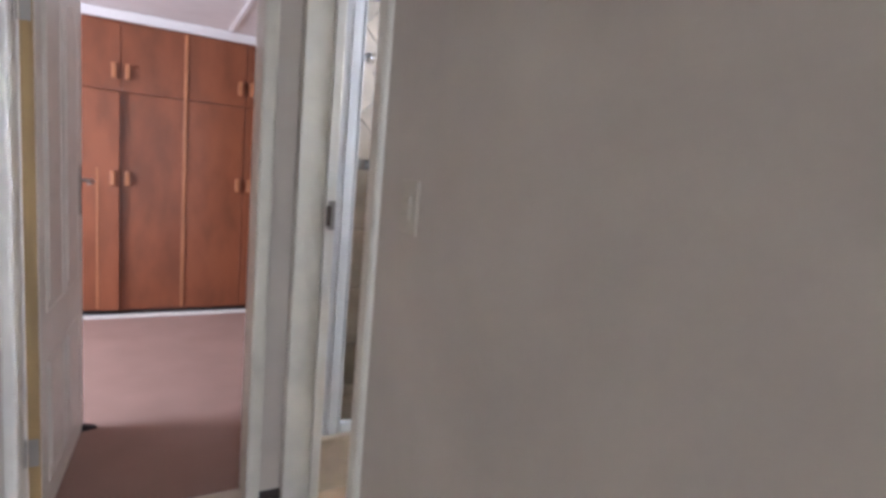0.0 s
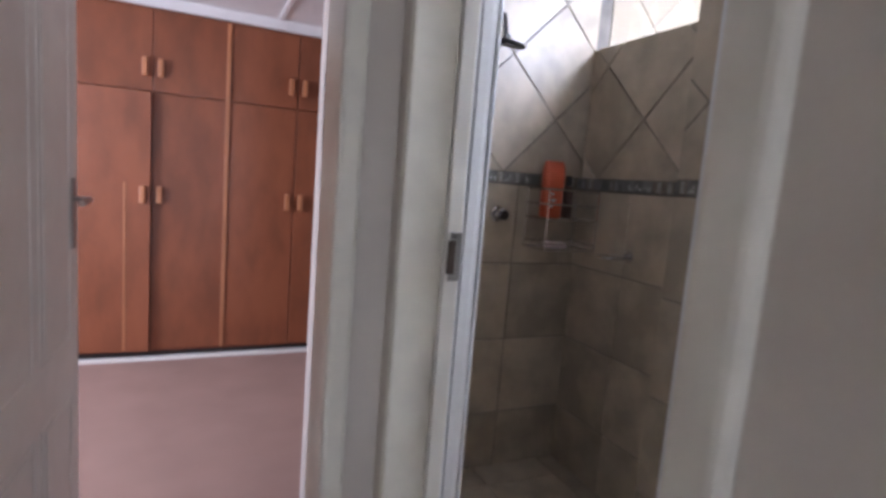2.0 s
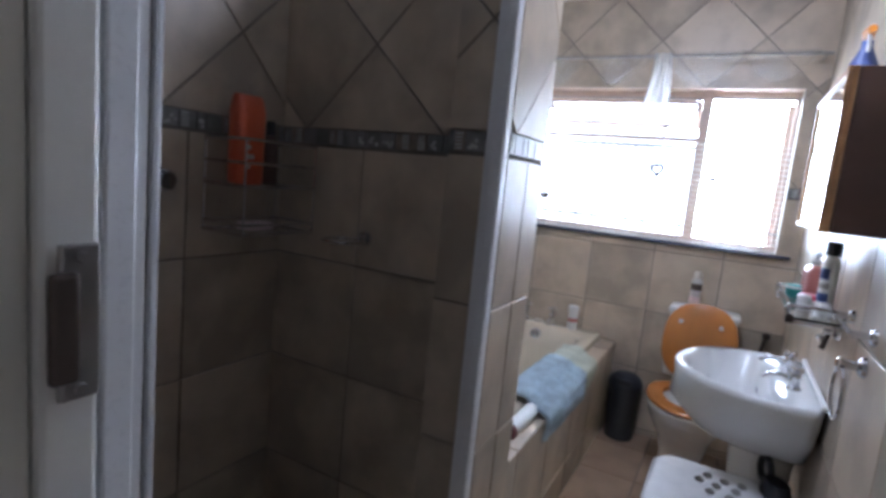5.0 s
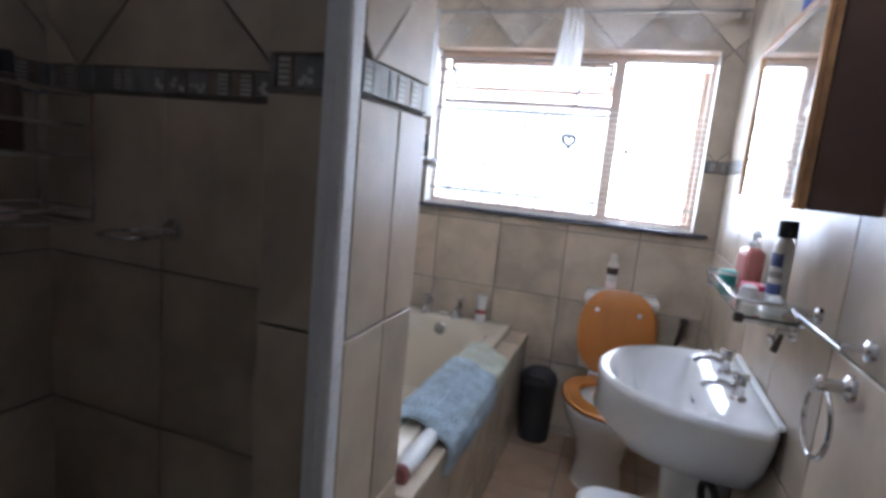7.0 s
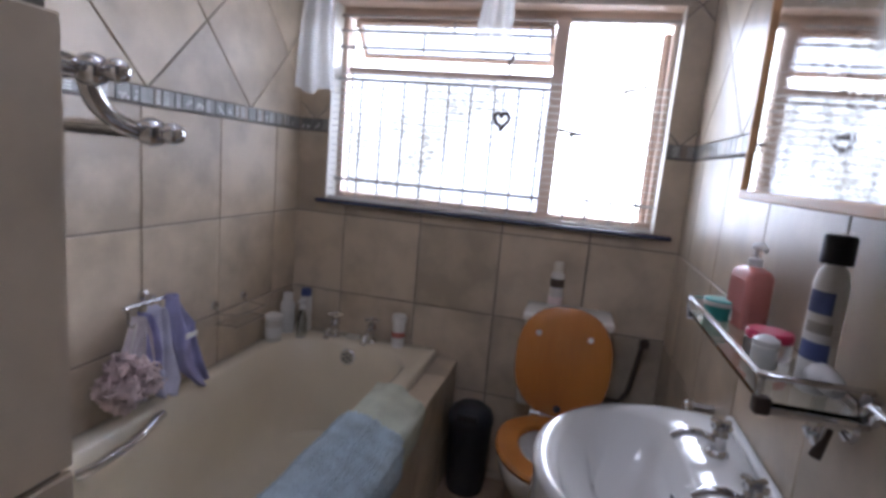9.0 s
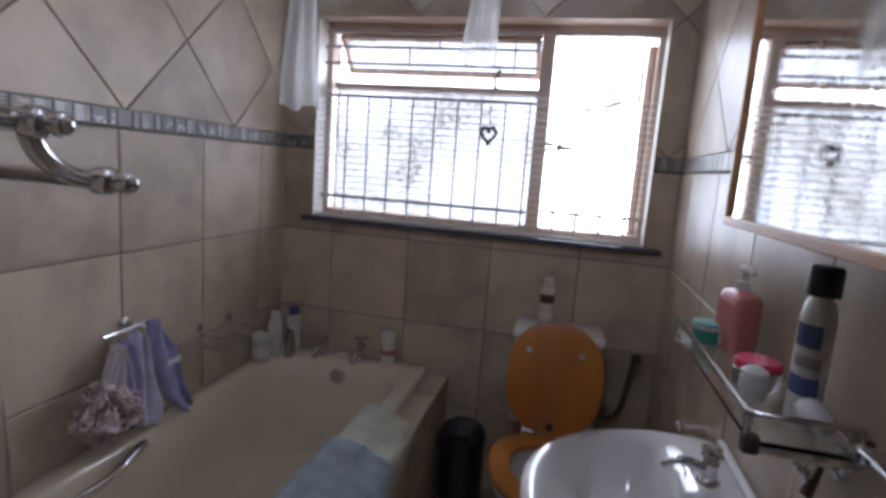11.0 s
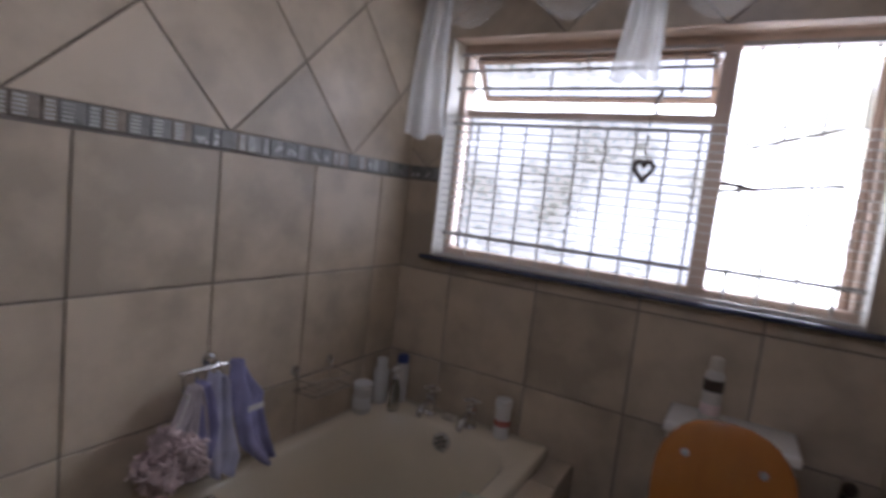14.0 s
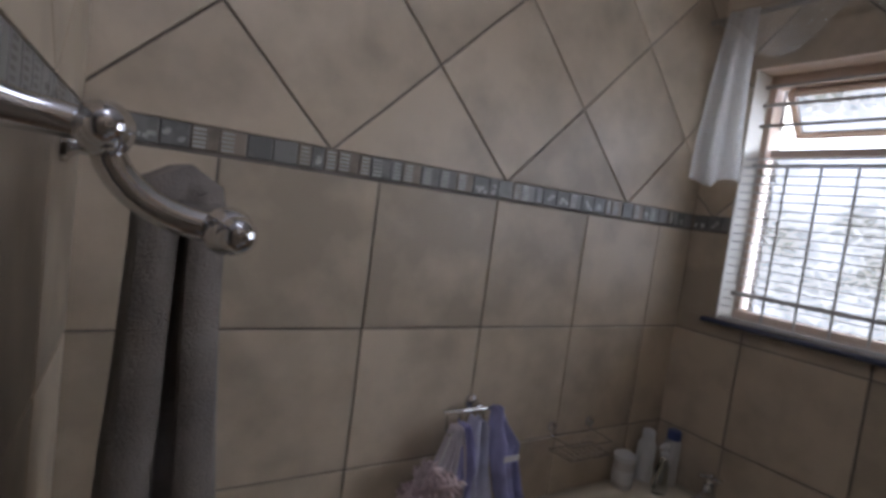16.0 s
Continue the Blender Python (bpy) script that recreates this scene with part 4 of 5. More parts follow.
def label_patch(b, r, z0, z1, a0, a1, sx, sy, m):
    """A printed patch that wraps part of a round bottle."""
    n = 12
    edge = [radians(a0 + (a1 - a0) * k / n) for k in range(n + 1)]
    bm = bmesh.new()
    rows = [[bm.verts.new((q * sx * math.cos(a), q * sy * math.sin(a), z)) for a in edge] for q, z in ((r, z0), (r + 0.0008, z0 + 0.001), (r + 0.0008, z1 - 0.001), (r, z1))]
    for u, v in zip(rows, rows[1:]):
        for k in range(n):
            bm.faces.new((u[k], u[k + 1], v[k + 1], v[k]))
    smooth(part("label", bm, m, b))


def pump(b, z, m):
    smooth(part("pump_collar", lathe([(0.013, z), (0.013, z + 0.014), (0.005, z + 0.017), (0.005, z + 0.035)], 12), m, b))
    smooth(part("pump_nozzle", sweep([(0.008, 0, z + 0.037), (-0.012, 0, z + 0.04), (-0.034, 0, z + 0.034)], [0.008, 0.008, 0.004], 8), m, b))


bath()
bath_tap(3.272, 2.472, "old chrome bath tap with a cross handle")
bath_tap(3.272, 2.308, "chrome bath tap beside the overflow")
Z_RIM = 0.5265
bottle("pot", 3.105, 2.662, Z_RIM, [(0.03, 0), (0.033, 0.004), (0.033, 0.085), (0.03, 0.09)], M_LABEL, "white tub with domed lid on the bath corner", [(0.036, 0.0905), (0.037, 0.105), (0.02, 0.115)], M_WPLASTIC, [(0.02, 0.06, 0.0335, M_WPLASTIC)])
bottle("bottle", 3.225, 2.672, Z_RIM, [(0.028, 0), (0.03, 0.004), (0.03, 0.12), (0.02, 0.14)], M_WPLASTIC, "pale plastic bottle behind the white tub", [(0.021, 0.1405), (0.021, 0.165), (0.018, 0.17)], M_WPLASTIC, (), "toiletries on the bath corner")
b = bottle("pump_bottle", 3.205, 2.592, Z_RIM, [(0.03, 0), (0.031, 0.004), (0.026, 0.08), (0.012, 0.115)], glass_mat("clear_plastic", (0.85, 0.9, 0.88), 0.1), "clear pump bottle on the bath corner", None, None, (), "toiletries on the bath corner", sy=0.7)
pump(b, 0.1155, M_WPLASTIC)
bottle("bottle", 3.288, 2.622, Z_RIM, [(0.024, 0), (0.026, 0.004), (0.026, 0.14), (0.022, 0.15)], M_LABEL, "tall white bottle with a blue cap", [(0.022, 0.151), (0.022, 0.178), (0.018, 0.182)], M_BLUE, (), "toiletries on the bath corner")
bottle("shampoo_bottle", 3.272, 2.19, Z_RIM, [(0.022, 0), (0.026, 0.004), (0.026, 0.10), (0.027, 0.105)], M_WPLASTIC, "white bottle with a red band beside the taps", [(0.029, 0.106), (0.031, 0.122), (0.028, 0.135)], M_WPLASTIC, [(0.045, 0.066, 0.0264, M_RED)])
sp = tagged(new("soap_bar"), "yellowish soap between the bath taps", "soap")
smooth(part("bar", box(3.255, 3.295, 2.365, 2.415, Z_RIM, Z_RIM + 0.014, 0.006, 3), M_SWITCH, sp))


def bath_mat():
    """A chenille mat folded over the bath edge: draped sheet with rows of tufts."""
    m = tagged(new("bath_mat"), "pale blue chenille bath mat hung over the bath edge", "bath mat")
    x0, x1 = 2.06, 2.83
    prof = [(1.942, 0.415), (1.938, 0.44), (1.936, 0.465), (1.94, 0.497), (1.955, 0.512), (1.995, 0.525), (2.03, 0.545), (2.075, 0.548), (2.115, 0.54), (2.135, 0.50), (2.142, 0.44)]
    # resample
    pts = []
    for (a, b), (c, d) in zip(prof, prof[1:]):
        for k in range(4):
            t = k / 4
            pts.append((a + (c - a) * t, b + (d - b) * t))
    pts.append(prof[-1])
    nx = 44
    bm = bmesh.new()
    grid = []
    for i in range(nx + 1):
        s = i / nx
        x = x0 + (x1 - x0) * s
        row = []
        for j, (y, z) in enumerate(pts):
            wob = 0.006 * math.sin(7 * s + 0.4 * j) + 0.004 * math.sin(19 * s + j * 0.2)
            row.append(Vector((x + 0.05 * (j / len(pts) - 0.4), y + wob * 0.5 - 0.004, z + abs(wob) * 0.6 + 0.012)))
        grid.append(row)
    top = [[bm.verts.new(p) for p in r] for r in grid]
    low = [[bm.verts.new(p + Vector((0, 0.003, -0.010))) for p in r] for r in grid]
    n, k = len(top), len(top[0])
    for i in range(n - 1):
        for j in range(k - 1):
            bm.faces.new((top[i][j], top[i + 1][j], top[i + 1][j + 1], top[i][j + 1]))
            bm.faces.new((low[i][j], low[i][j + 1], low[i + 1][j + 1], low[i + 1][j]))
    for i in range(n - 1):
        bm.faces.new((top[i][0], low[i][0], low[i + 1][0], top[i + 1][0]))
        bm.faces.new((top[i][-1], top[i + 1][-1], low[i + 1][-1], low[i][-1]))
    for j in range(k - 1):
        bm.faces.new((top[0][j], top[0][j + 1], low[0][j + 1], low[0][j]))
        bm.faces.new((top[-1][j], low[-1][j], low[-1][j + 1], top[-1][j + 1]))
    for f in bm.faces:
        f.material_index = 1 if f.calc_center_median().x > x0 + 0.70 * (x1 - x0) else 0
    smooth(part("backing", bm, [M_MAT, M_MATBACK], m), 60)
    rnd = random.Random(4)
    verts, faces = [], []
    for i in range(int(nx * 0.70)):
        for j in range(0, len(pts) - 1):
            for sub in (0.25, 0.75):
                a = grid[i][j].lerp(grid[i + 1][j], sub) .lerp(grid[i][j + 1].lerp(grid[i + 1][j + 1], sub), rnd.uniform(0.3, 0.7))
                nrm = (grid[i + 1][j] - grid[i][j]).cross(grid[i][j + 1] - grid[i][j]).normalized()
                c = a + nrm * 0.004
                r = rnd.uniform(0.0045, 0.0065)
                base = len(verts)
                u = nrm.orthogonal().normalized()
                w = nrm.cross(u)
                for q in range(5):
                    an = 2 * math.pi * q / 5 + i
                    verts.append(c + (u * math.cos(an) + w * math.sin(an)) * r)
                verts.append(c + nrm * 0.015)
                for q in range(5):
                    faces.append((base + q, base + (q + 1) % 5, base + 5))
    me = bpy.data.meshes.new("tufting")
    me.from_pydata([tuple(v) for v in verts], [], faces)
    me.materials.append(M_MAT)
    ob = smooth(new("tufting", me), 80)
    ob.parent = m
    ob["kind"] = "stuff"
    # white core roll that holds the near end
    r = tagged(new("bath_pillow"), "white padded roll lying along the bath ledge", "bath pillow")
    smooth(part("roll", sweep([(1.87, 2.0, 0.518), (1.90, 2.0, 0.519), (2.06, 2.0, 0.519), (2.10, 2.0, 0.518)], [0.018, 0.026, 0.026, 0.02], 14), M_WPLASTIC, r))
    smooth(part("end_cap", lathe([(0.02, -0.012), (0.027, -0.006), (0.027, 0.006), (0.02, 0.012)], 16), plain("dark_red_cap", (0.16, 0.05, 0.05), 0.4), r, "dark red end")).matrix_world = pose(1.856, 2.0, 0.518, 0, 90)


bath_mat()


# ---- north wall fittings ----
def hook_rail():
    h = tagged(new("hook_rail"), "chrome hook rail on the tiled wall above the bath", "hook rail")
    y = Y_NORTH - 0.006
    smooth(part("rose", lathe([(0.020, 0), (0.018, 0.008), (0.008, 0.014), (0.008, 0.04)], 16), M_CHROME, h)).matrix_world = pose(2.496, y, 0.84, 90)
    smooth(part("bar", sweep([(2.385, y - 0.045, 0.838), (2.555, y - 0.045, 0.838)], 0.006, 8, flat=0.5), M_CHROME, h))
    for i in range(5):
        x = 2.395 + i * 0.037
        smooth(part("hook", sweep([(x, y - 0.047, 0.836), (x, y - 0.05, 0.795), (x, y - 0.065, 0.785), (x, y - 0.078, 0.80)], 0.003, 6), M_CHROME, h))

    def hanging(name, label, outline, material, seed, folds=3.0, tag=False):
        """A cloth pinched at a hook: outline gives (height, left, right) going down; folds ripple it."""
        rnd = random.Random(seed)
        ph = rnd.random() * 6
        g = []
        n = 22
        for j in range(n + 1):
            t = j / n * (len(outline) - 1)
            k = min(int(t), len(outline) - 2)
            f = t - k
            z, a, b = (outline[k][q] + (outline[k + 1][q] - outline[k][q]) * f for q in range(3))
            d = j / n
            row = []
            for i in range(19):
                u = i / 18
                ripple = math.sin(folds * 6.28 * u + ph + 0.8 * d) * (0.016 - 0.007 * d) + 0.004 * math.sin(17 * u + 5 * d + ph)
                row.append((a + (b - a) * u, y - 0.066 - 0.016 * d + ripple, z + 0.018 * (u - 0.5) * d * (1 if seed % 2 else -1) + 0.003 * math.sin(11 * u + ph)))
            g.append(row)
        c = tagged(new(name), label, "cloth")
        ob = sheet("cloth", g, material, c)
        mod = ob.modifiers.new("thick", "SOLIDIFY")
        mod.thickness = 0.004
        if tag:
            part("care_label", box(2.548, 2.598, y - 0.104, y - 0.102, 0.712, 0.728), M_WPLASTIC, c, "white sewn-in label")
        return c

    m_pale = mat("pale_lilac_cloth", (0.60, 0.60, 0.75), 0.9, var=0.1, scale=14, fine=300, bump=0.6)
    m_violet = mat("violet_cloth", (0.36, 0.36, 0.60), 0.9, var=0.12, scale=14, fine=300, bump=0.6)
    hanging("face_cloth", "whitish net cloth gathered on the hook rail", [(0.81, 2.405, 2.425), (0.76, 2.385, 2.44), (0.69, 2.345, 2.455), (0.62, 2.365, 2.455), (0.585, 2.39, 2.45)], M_NETCLOTH, 1, 4.0)
    hanging("face_cloth", "lilac face cloth hanging from the hook rail", [(0.815, 2.425, 2.442), (0.77, 2.42, 2.46), (0.70, 2.41, 2.475), (0.64, 2.405, 2.465), (0.60, 2.41, 2.455)], M_LILAC, 2, 2.0)
    hanging("face_cloth", "pale lilac folded cloth on the hook rail", [(0.825, 2.468, 2.488), (0.80, 2.455, 2.500), (0.70, 2.455, 2.515), (0.655, 2.440, 2.530), (0.60, 2.438, 2.545), (0.555, 2.462, 2.525)], m_pale, 4, 1.5)
    hanging("face_cloth", "violet-blue cloth hanging at the rail end", [(0.845, 2.535, 2.548), (0.79, 2.520, 2.580), (0.735, 2.525, 2.625), (0.70, 2.530, 2.615), (0.61, 2.555, 2.640), (0.535, 2.640, 2.668)], m_violet, 7, 1.2, True)
    # bath puff: many small crumpled loops
    p = tagged(new("bath_puff"), "pale pink net bath puff hanging on a hook", "bath puff")
    rnd = random.Random(8)
    verts, faces = [], []
    c = Vector((2.345, y - 0.105, 0.665))
    for _ in range(1100):
        d = Vector((rnd.gauss(0, 1), rnd.gauss(0, 1), rnd.gauss(0, 1))).normalized()
        r = 0.068 * rnd.uniform(0.45, 1.1) * (1 + 0.22 * math.sin(5 * d.x + 3 * d.z))
        q = c + Vector((d.x * r * 1.1, d.y * r * 0.85, d.z * r * 0.9))
        d = (d + Vector((rnd.gauss(0, 0.6), rnd.gauss(0, 0.6), rnd.gauss(0, 0.6)))).normalized()
        u = d.orthogonal().normalized()
        u.rotate(Matrix.Rotation(rnd.uniform(0, 6.28), 3, d))
        w = d.cross(u)
        base = len(verts)
        for k in range(5):
            f = k / 4 - 0.5
            o = q + u * f * 0.026 + d * (0.008 * math.cos(f * 9))
            verts += [tuple(o - d * 0.022 + w * 0.004 * math.sin(f * 14)), tuple(o + w * 0.007 * math.cos(f * 16))]
        faces += [(base + 2 * k, base + 2 * k + 2, base + 2 * k + 3, base + 2 * k + 1) for k in range(4)]
    me = bpy.data.meshes.new("net")
    me.from_pydata(verts, [], faces)
    me.materials.append(M_PINKPUFF)
    ob = new("net", me)
    ob.parent = p
    part("cord", sweep([(2.395, y - 0.078, 0.80), (2.36, y - 0.09, 0.73)], 0.0025, 6), M_WPLASTIC, p)


def soap_dish():
    s = tagged(new("soap_dish"), "chrome wire soap dish on the tiled wall", "soap dish")
    y = Y_NORTH - 0.006
    x0, x1, z = 2.80, 2.98, 0.672
    for k in (0, 0.04):
        smooth(part("rim_wire", wire([(x0, y - 0.012, z + k), (x1, y - 0.012, z + k), (x1 - 0.01, y - 0.095, z + k), (x0 + 0.01, y - 0.095, z + k)], 0.0028, True), M_CHROME, s))
    for i in range(7):
        x = x0 + 0.02 + i * 0.0235
        part("floor_wire", wire([(x, y - 0.012, z + 0.02), (x, y - 0.012, z), (x, y - 0.095, z), (x, y - 0.095, z + 0.02)], 0.0018), M_CHROME, s)
    for x in (x0 + 0.01, x1 - 0.01):
        smooth(part("rose", lathe([(0.017, 0), (0.015, 0.007), (0.005, 0.012)], 14), M_CHROME, s)).matrix_world = pose(x, y, 0.735, 90)
        part("strut", wire([(x, y - 0.008, 0.735), (x, y - 0.012, z + 0.04)], 0.003), M_CHROME, s)


def towel_rail():
    t = tagged(new("towel_rail"), "double chrome towel rail with ball ends on the partition", "towel rail")
    x = X_TUB + 0.006
    bars = ((x + 0.079, 1.345), (x + 0.143, 1.298))
    for bx, z in bars:
        smooth(part("bar", sweep([(bx, 1.945, z), (bx, 2.52, z)], 0.0085, 12), M_CHROME, t))
    for yb in (1.965, 2.50):
        smooth(part("bracket_rose", lathe([(0.028, 0), (0.027, 0.006), (0.018, 0.012), (0.012, 0.02)], 20), M_CHROME, t)).matrix_world = pose(x + SKEW * (yb - 1.903), yb, 1.352, 0, 90)
        arm = [(x + SKEW * (yb - 1.903) + 0.012, yb, 1.352), (x + 0.045, yb, 1.348)] + [(bars[0][0] + 0.064 * (1 - math.cos(radians(a))), yb, 1.298 + 0.047 * (1 - math.sin(radians(a)))) for a in range(0, 91, 10)]
        smooth(part("bracket_arm", sweep(arm, [0.014, 0.010] + [0.0085] * 10, 12), M_CHROME, t))
        s = -1 if yb < 2 else 1
        for bx, z in bars:
            ball = [(0.008, -0.012), (0.014, -0.010), (0.019, -0.002), (0.0195, 0.006), (0.015, 0.017), (0.009, 0.021), (0.009, 0.025), (0.013, 0.029), (0.0145, 0.037), (0.011, 0.045), (0.004, 0.049)]
            smooth(part("finial", lathe([(r * 0.74, q * 0.8) for r, q in ball], 18), M_CHROME, t)).matrix_world = pose(bx, yb + s * 0.004, z, 90 if s < 0 else -90)
    # towel folded over the outer bar
    w = tagged(new("towel"), "grey-brown towel folded over the outer towel rail", "towel")
    bx, bz = bars[1]
    rnd = random.Random(3)
    g = []
    lenf, lenb = 0.62, 0.50
    steps = [(-0.0185, -lenb * (1 - k / 9)) for k in range(9)] + [(-0.019, -0.005), (-0.016, 0.014), (0, 0.024), (0.016, 0.014), (0.019, -0.005)] + [(0.0185, -lenf * (k / 9)) for k in range(1, 10)]
    for dx, dz in steps:
        row = []
        h = min(1.0, -dz / 0.35) if dz < 0 else 0
        for i in range(41):
            s = i / 40
            spread = 0.10 + 0.03 * h
            fold = 0.016 * math.sin(s * 22) * (0.25 + 0.75 * h) + 0.006 * math.sin(s * 51 + 2)
            row.append((bx + dx * (1 + 0.25 * h) + (fold if dx >= 0 else -fold * 0.6) * (0.2 + h), 2.262 + (s - 0.5) * 2 * spread + 0.02 * h, bz + dz))
        g.append(row)
    ob = sheet("cloth", g, M_TOWEL, w)
    mod = ob.modifiers.new("thick", "SOLIDIFY")
    mod.thickness = 0.032
    mod.offset = 0


hook_rail()
soap_dish()
towel_rail()


# ---- toilet ----
def oval(cx, cy, rx0, rx1, ry, z, n=28):
    """Egg-shaped ring: long towards -x (rx0), short towards +x (rx1)."""
    out = []
    for k in range(n):
        a = 2 * math.pi * k / n
        c = math.cos(a)
        out.append((cx + (rx1 if c > 0 else rx0) * c, cy + ry * math.sin(a), z))
    return out


def toilet():
    t = tagged(new("toilet"), "white ceramic toilet with a raised orange wooden lid", "toilet")
    cy = 1.526
    rings = [oval(2.99, cy, 0.13, 0.19, 0.11, 0.001), oval(2.99, cy, 0.125, 0.19, 0.105, 0.03), oval(2.98, cy, 0.11, 0.19, 0.095, 0.12), oval(2.97, cy, 0.15, 0.19, 0.12, 0.22), oval(2.95, cy, 0.225, 0.19, 0.165, 0.32), oval(2.95, cy, 0.25, 0.19, 0.182, 0.375), oval(2.95, cy, 0.252, 0.19, 0.184, 0.392),
             oval(2.95, cy, 0.245, 0.18, 0.178, 0.397), oval(2.94, cy, 0.19, 0.13, 0.125, 0.394), oval(2.94, cy, 0.17, 0.12, 0.11, 0.34), oval(2.95, cy, 0.10, 0.08, 0.07, 0.24), oval(2.96, cy, 0.05, 0.05, 0.04, 0.20)]
    smooth(part("bowl", loft(rings), M_CERAMIC, t), 60)
    seat = [oval(2.95, cy, 0.255, 0.185, 0.188, 0.402), oval(2.95, cy, 0.258, 0.187, 0.190, 0.412), oval(2.95, cy, 0.25, 0.18, 0.182, 0.422), oval(2.945, cy, 0.175, 0.115, 0.115, 0.422), oval(2.945, cy, 0.168, 0.11, 0.108, 0.412), oval(2.945, cy, 0.17, 0.11, 0.11, 0.402), oval(2.95, cy, 0.255, 0.185, 0.188, 0.402)]
    smooth(part("seat", loft(seat, caps=(False, False)), M_LID, t, "orange varnished wooden seat"), 50)

    def lid_ring(dx, grow, n=28):
        out = []
        for k in range(n):
            a = 2 * math.pi * k / n
            s, c = math.sin(a), math.cos(a)
            out.append((dx, (0.168 + grow) * math.copysign(abs(c) ** 0.85, c), 0.203 + (0.20 + grow) * math.copysign(abs(s) ** 0.8, s)))
        return out

    lid = smooth(part("lid", loft([lid_ring(-0.011, -0.006), lid_ring(-0.006, 0), lid_ring(0.006, 0), lid_ring(0.011, -0.006)]), M_LID, t, "orange varnished wooden lid"), 50)
    lid.matrix_world = pose(3.118, cy, 0.425, 0, 5, 0)
    for y in (-0.085, 0.095):
        b = part("buffer", lathe([(0.010, 0), (0.009, 0.005), (0.004, 0.006)], 12), M_WPLASTIC, lid, "white rubber buffer")
        b.matrix_parent_inverse = Matrix()
        b.matrix_basis = pose(-0.0115, y, 0.30, 0, -90)
    h = part("hinge_block", lathe([(0.014, 0), (0.012, 0.01), (0.006, 0.014)], 12), M_BLACK, lid, "dark hinge")
    h.matrix_parent_inverse = Matrix()
    h.matrix_basis = pose(-0.0115, 0.0, 0.035, 0, -90)
    for y in (cy - 0.075, cy + 0.075):
        part("hinge", sweep([(3.115, y - 0.02, 0.43), (3.115, y + 0.02, 0.43)], 0.011, 10), M_CHROME, t)
    smooth(part("cistern", box(3.155, X_EAST - 0.008, cy - 0.152, cy + 0.152, 0.43, 0.755, 0.018, 3), M_CERAMIC, t))
    smooth(part("cistern_lid", box(3.145, X_EAST - 0.007, cy - 0.160, cy + 0.160, 0.757, 0.79, 0.010, 3), M_CERAMIC, t))
    part("pan_link", box(3.12, 3.20, cy - 0.10, cy + 0.10, 0.30, 0.43, 0.02, 3), M_CERAMIC, t)
    part("soil_pipe", sweep([(3.16, cy, 0.14), (X_EAST - 0.002, cy, 0.14)], 0.055, 16), M_WPLASTIC, t)
    v = tagged(new("stop_valve"), "chrome stop valve and hose beside the cistern", "valve")
    smooth(part("hose", sweep([(X_EAST - 0.02, 1.245, 0.70), (X_EAST - 0.03, 1.25, 0.65), (X_EAST - 0.032, 1.262, 0.57), (X_EAST - 0.03, 1.275, 0.49), (X_EAST - 0.03, 1.30, 0.45), (X_EAST - 0.03, 1.37, 0.445)], 0.009, 8), M_BRONZE, v))
    smooth(part("body", sweep([(X_EAST - 0.006, 1.245, 0.70), (X_EAST - 0.06, 1.245, 0.70)], 0.014, 10), M_CHROME, v))
    smooth(part("knob", lathe([(0.018, 0), (0.02, 0.01), (0.016, 0.02)], 10), M_BRONZE, v)).matrix_world = pose(X_EAST - 0.06, 1.245, 0.70, 0, -90)


toilet()
can = bottle("spray_can", 3.24, 1.582, 0.791, [(0.024, 0), (0.025, 0.003), (0.025, 0.13), (0.018, 0.142)], M_LABEL, "air freshener can standing on the cistern", [(0.0175, 0.1425), (0.018, 0.172), (0.014, 0.178)], M_SWITCH, [(0.085, 0.118, 0.0252, M_BRONZE), (0.02, 0.05, 0.0252, M_PINKPUFF)])


M_BIN = plain("charcoal_plastic", (0.036, 0.039, 0.046), 0.4)


def bin_():
    b = thing("waste_bin", 3.238, 1.850, 0.0, "small black plastic waste bin with a swing lid", "waste bin")
    smooth(part("body", lathe([(0.072, 0.001), (0.075, 0.008), (0.086, 0.285), (0.089, 0.29), (0.089, 0.30)], 26), M_BIN, b), 50)
    smooth(part("lid", lathe([(0.090, 0.3005), (0.090, 0.31), (0.080, 0.337), (0.052, 0.357), (0.02, 0.361)], 26), M_BIN, b), 50)
    part("swing_flap", box(-0.087, -0.071, -0.040, 0.040, 0.317, 0.345, 0.003), M_BLACK, b)


bin_()


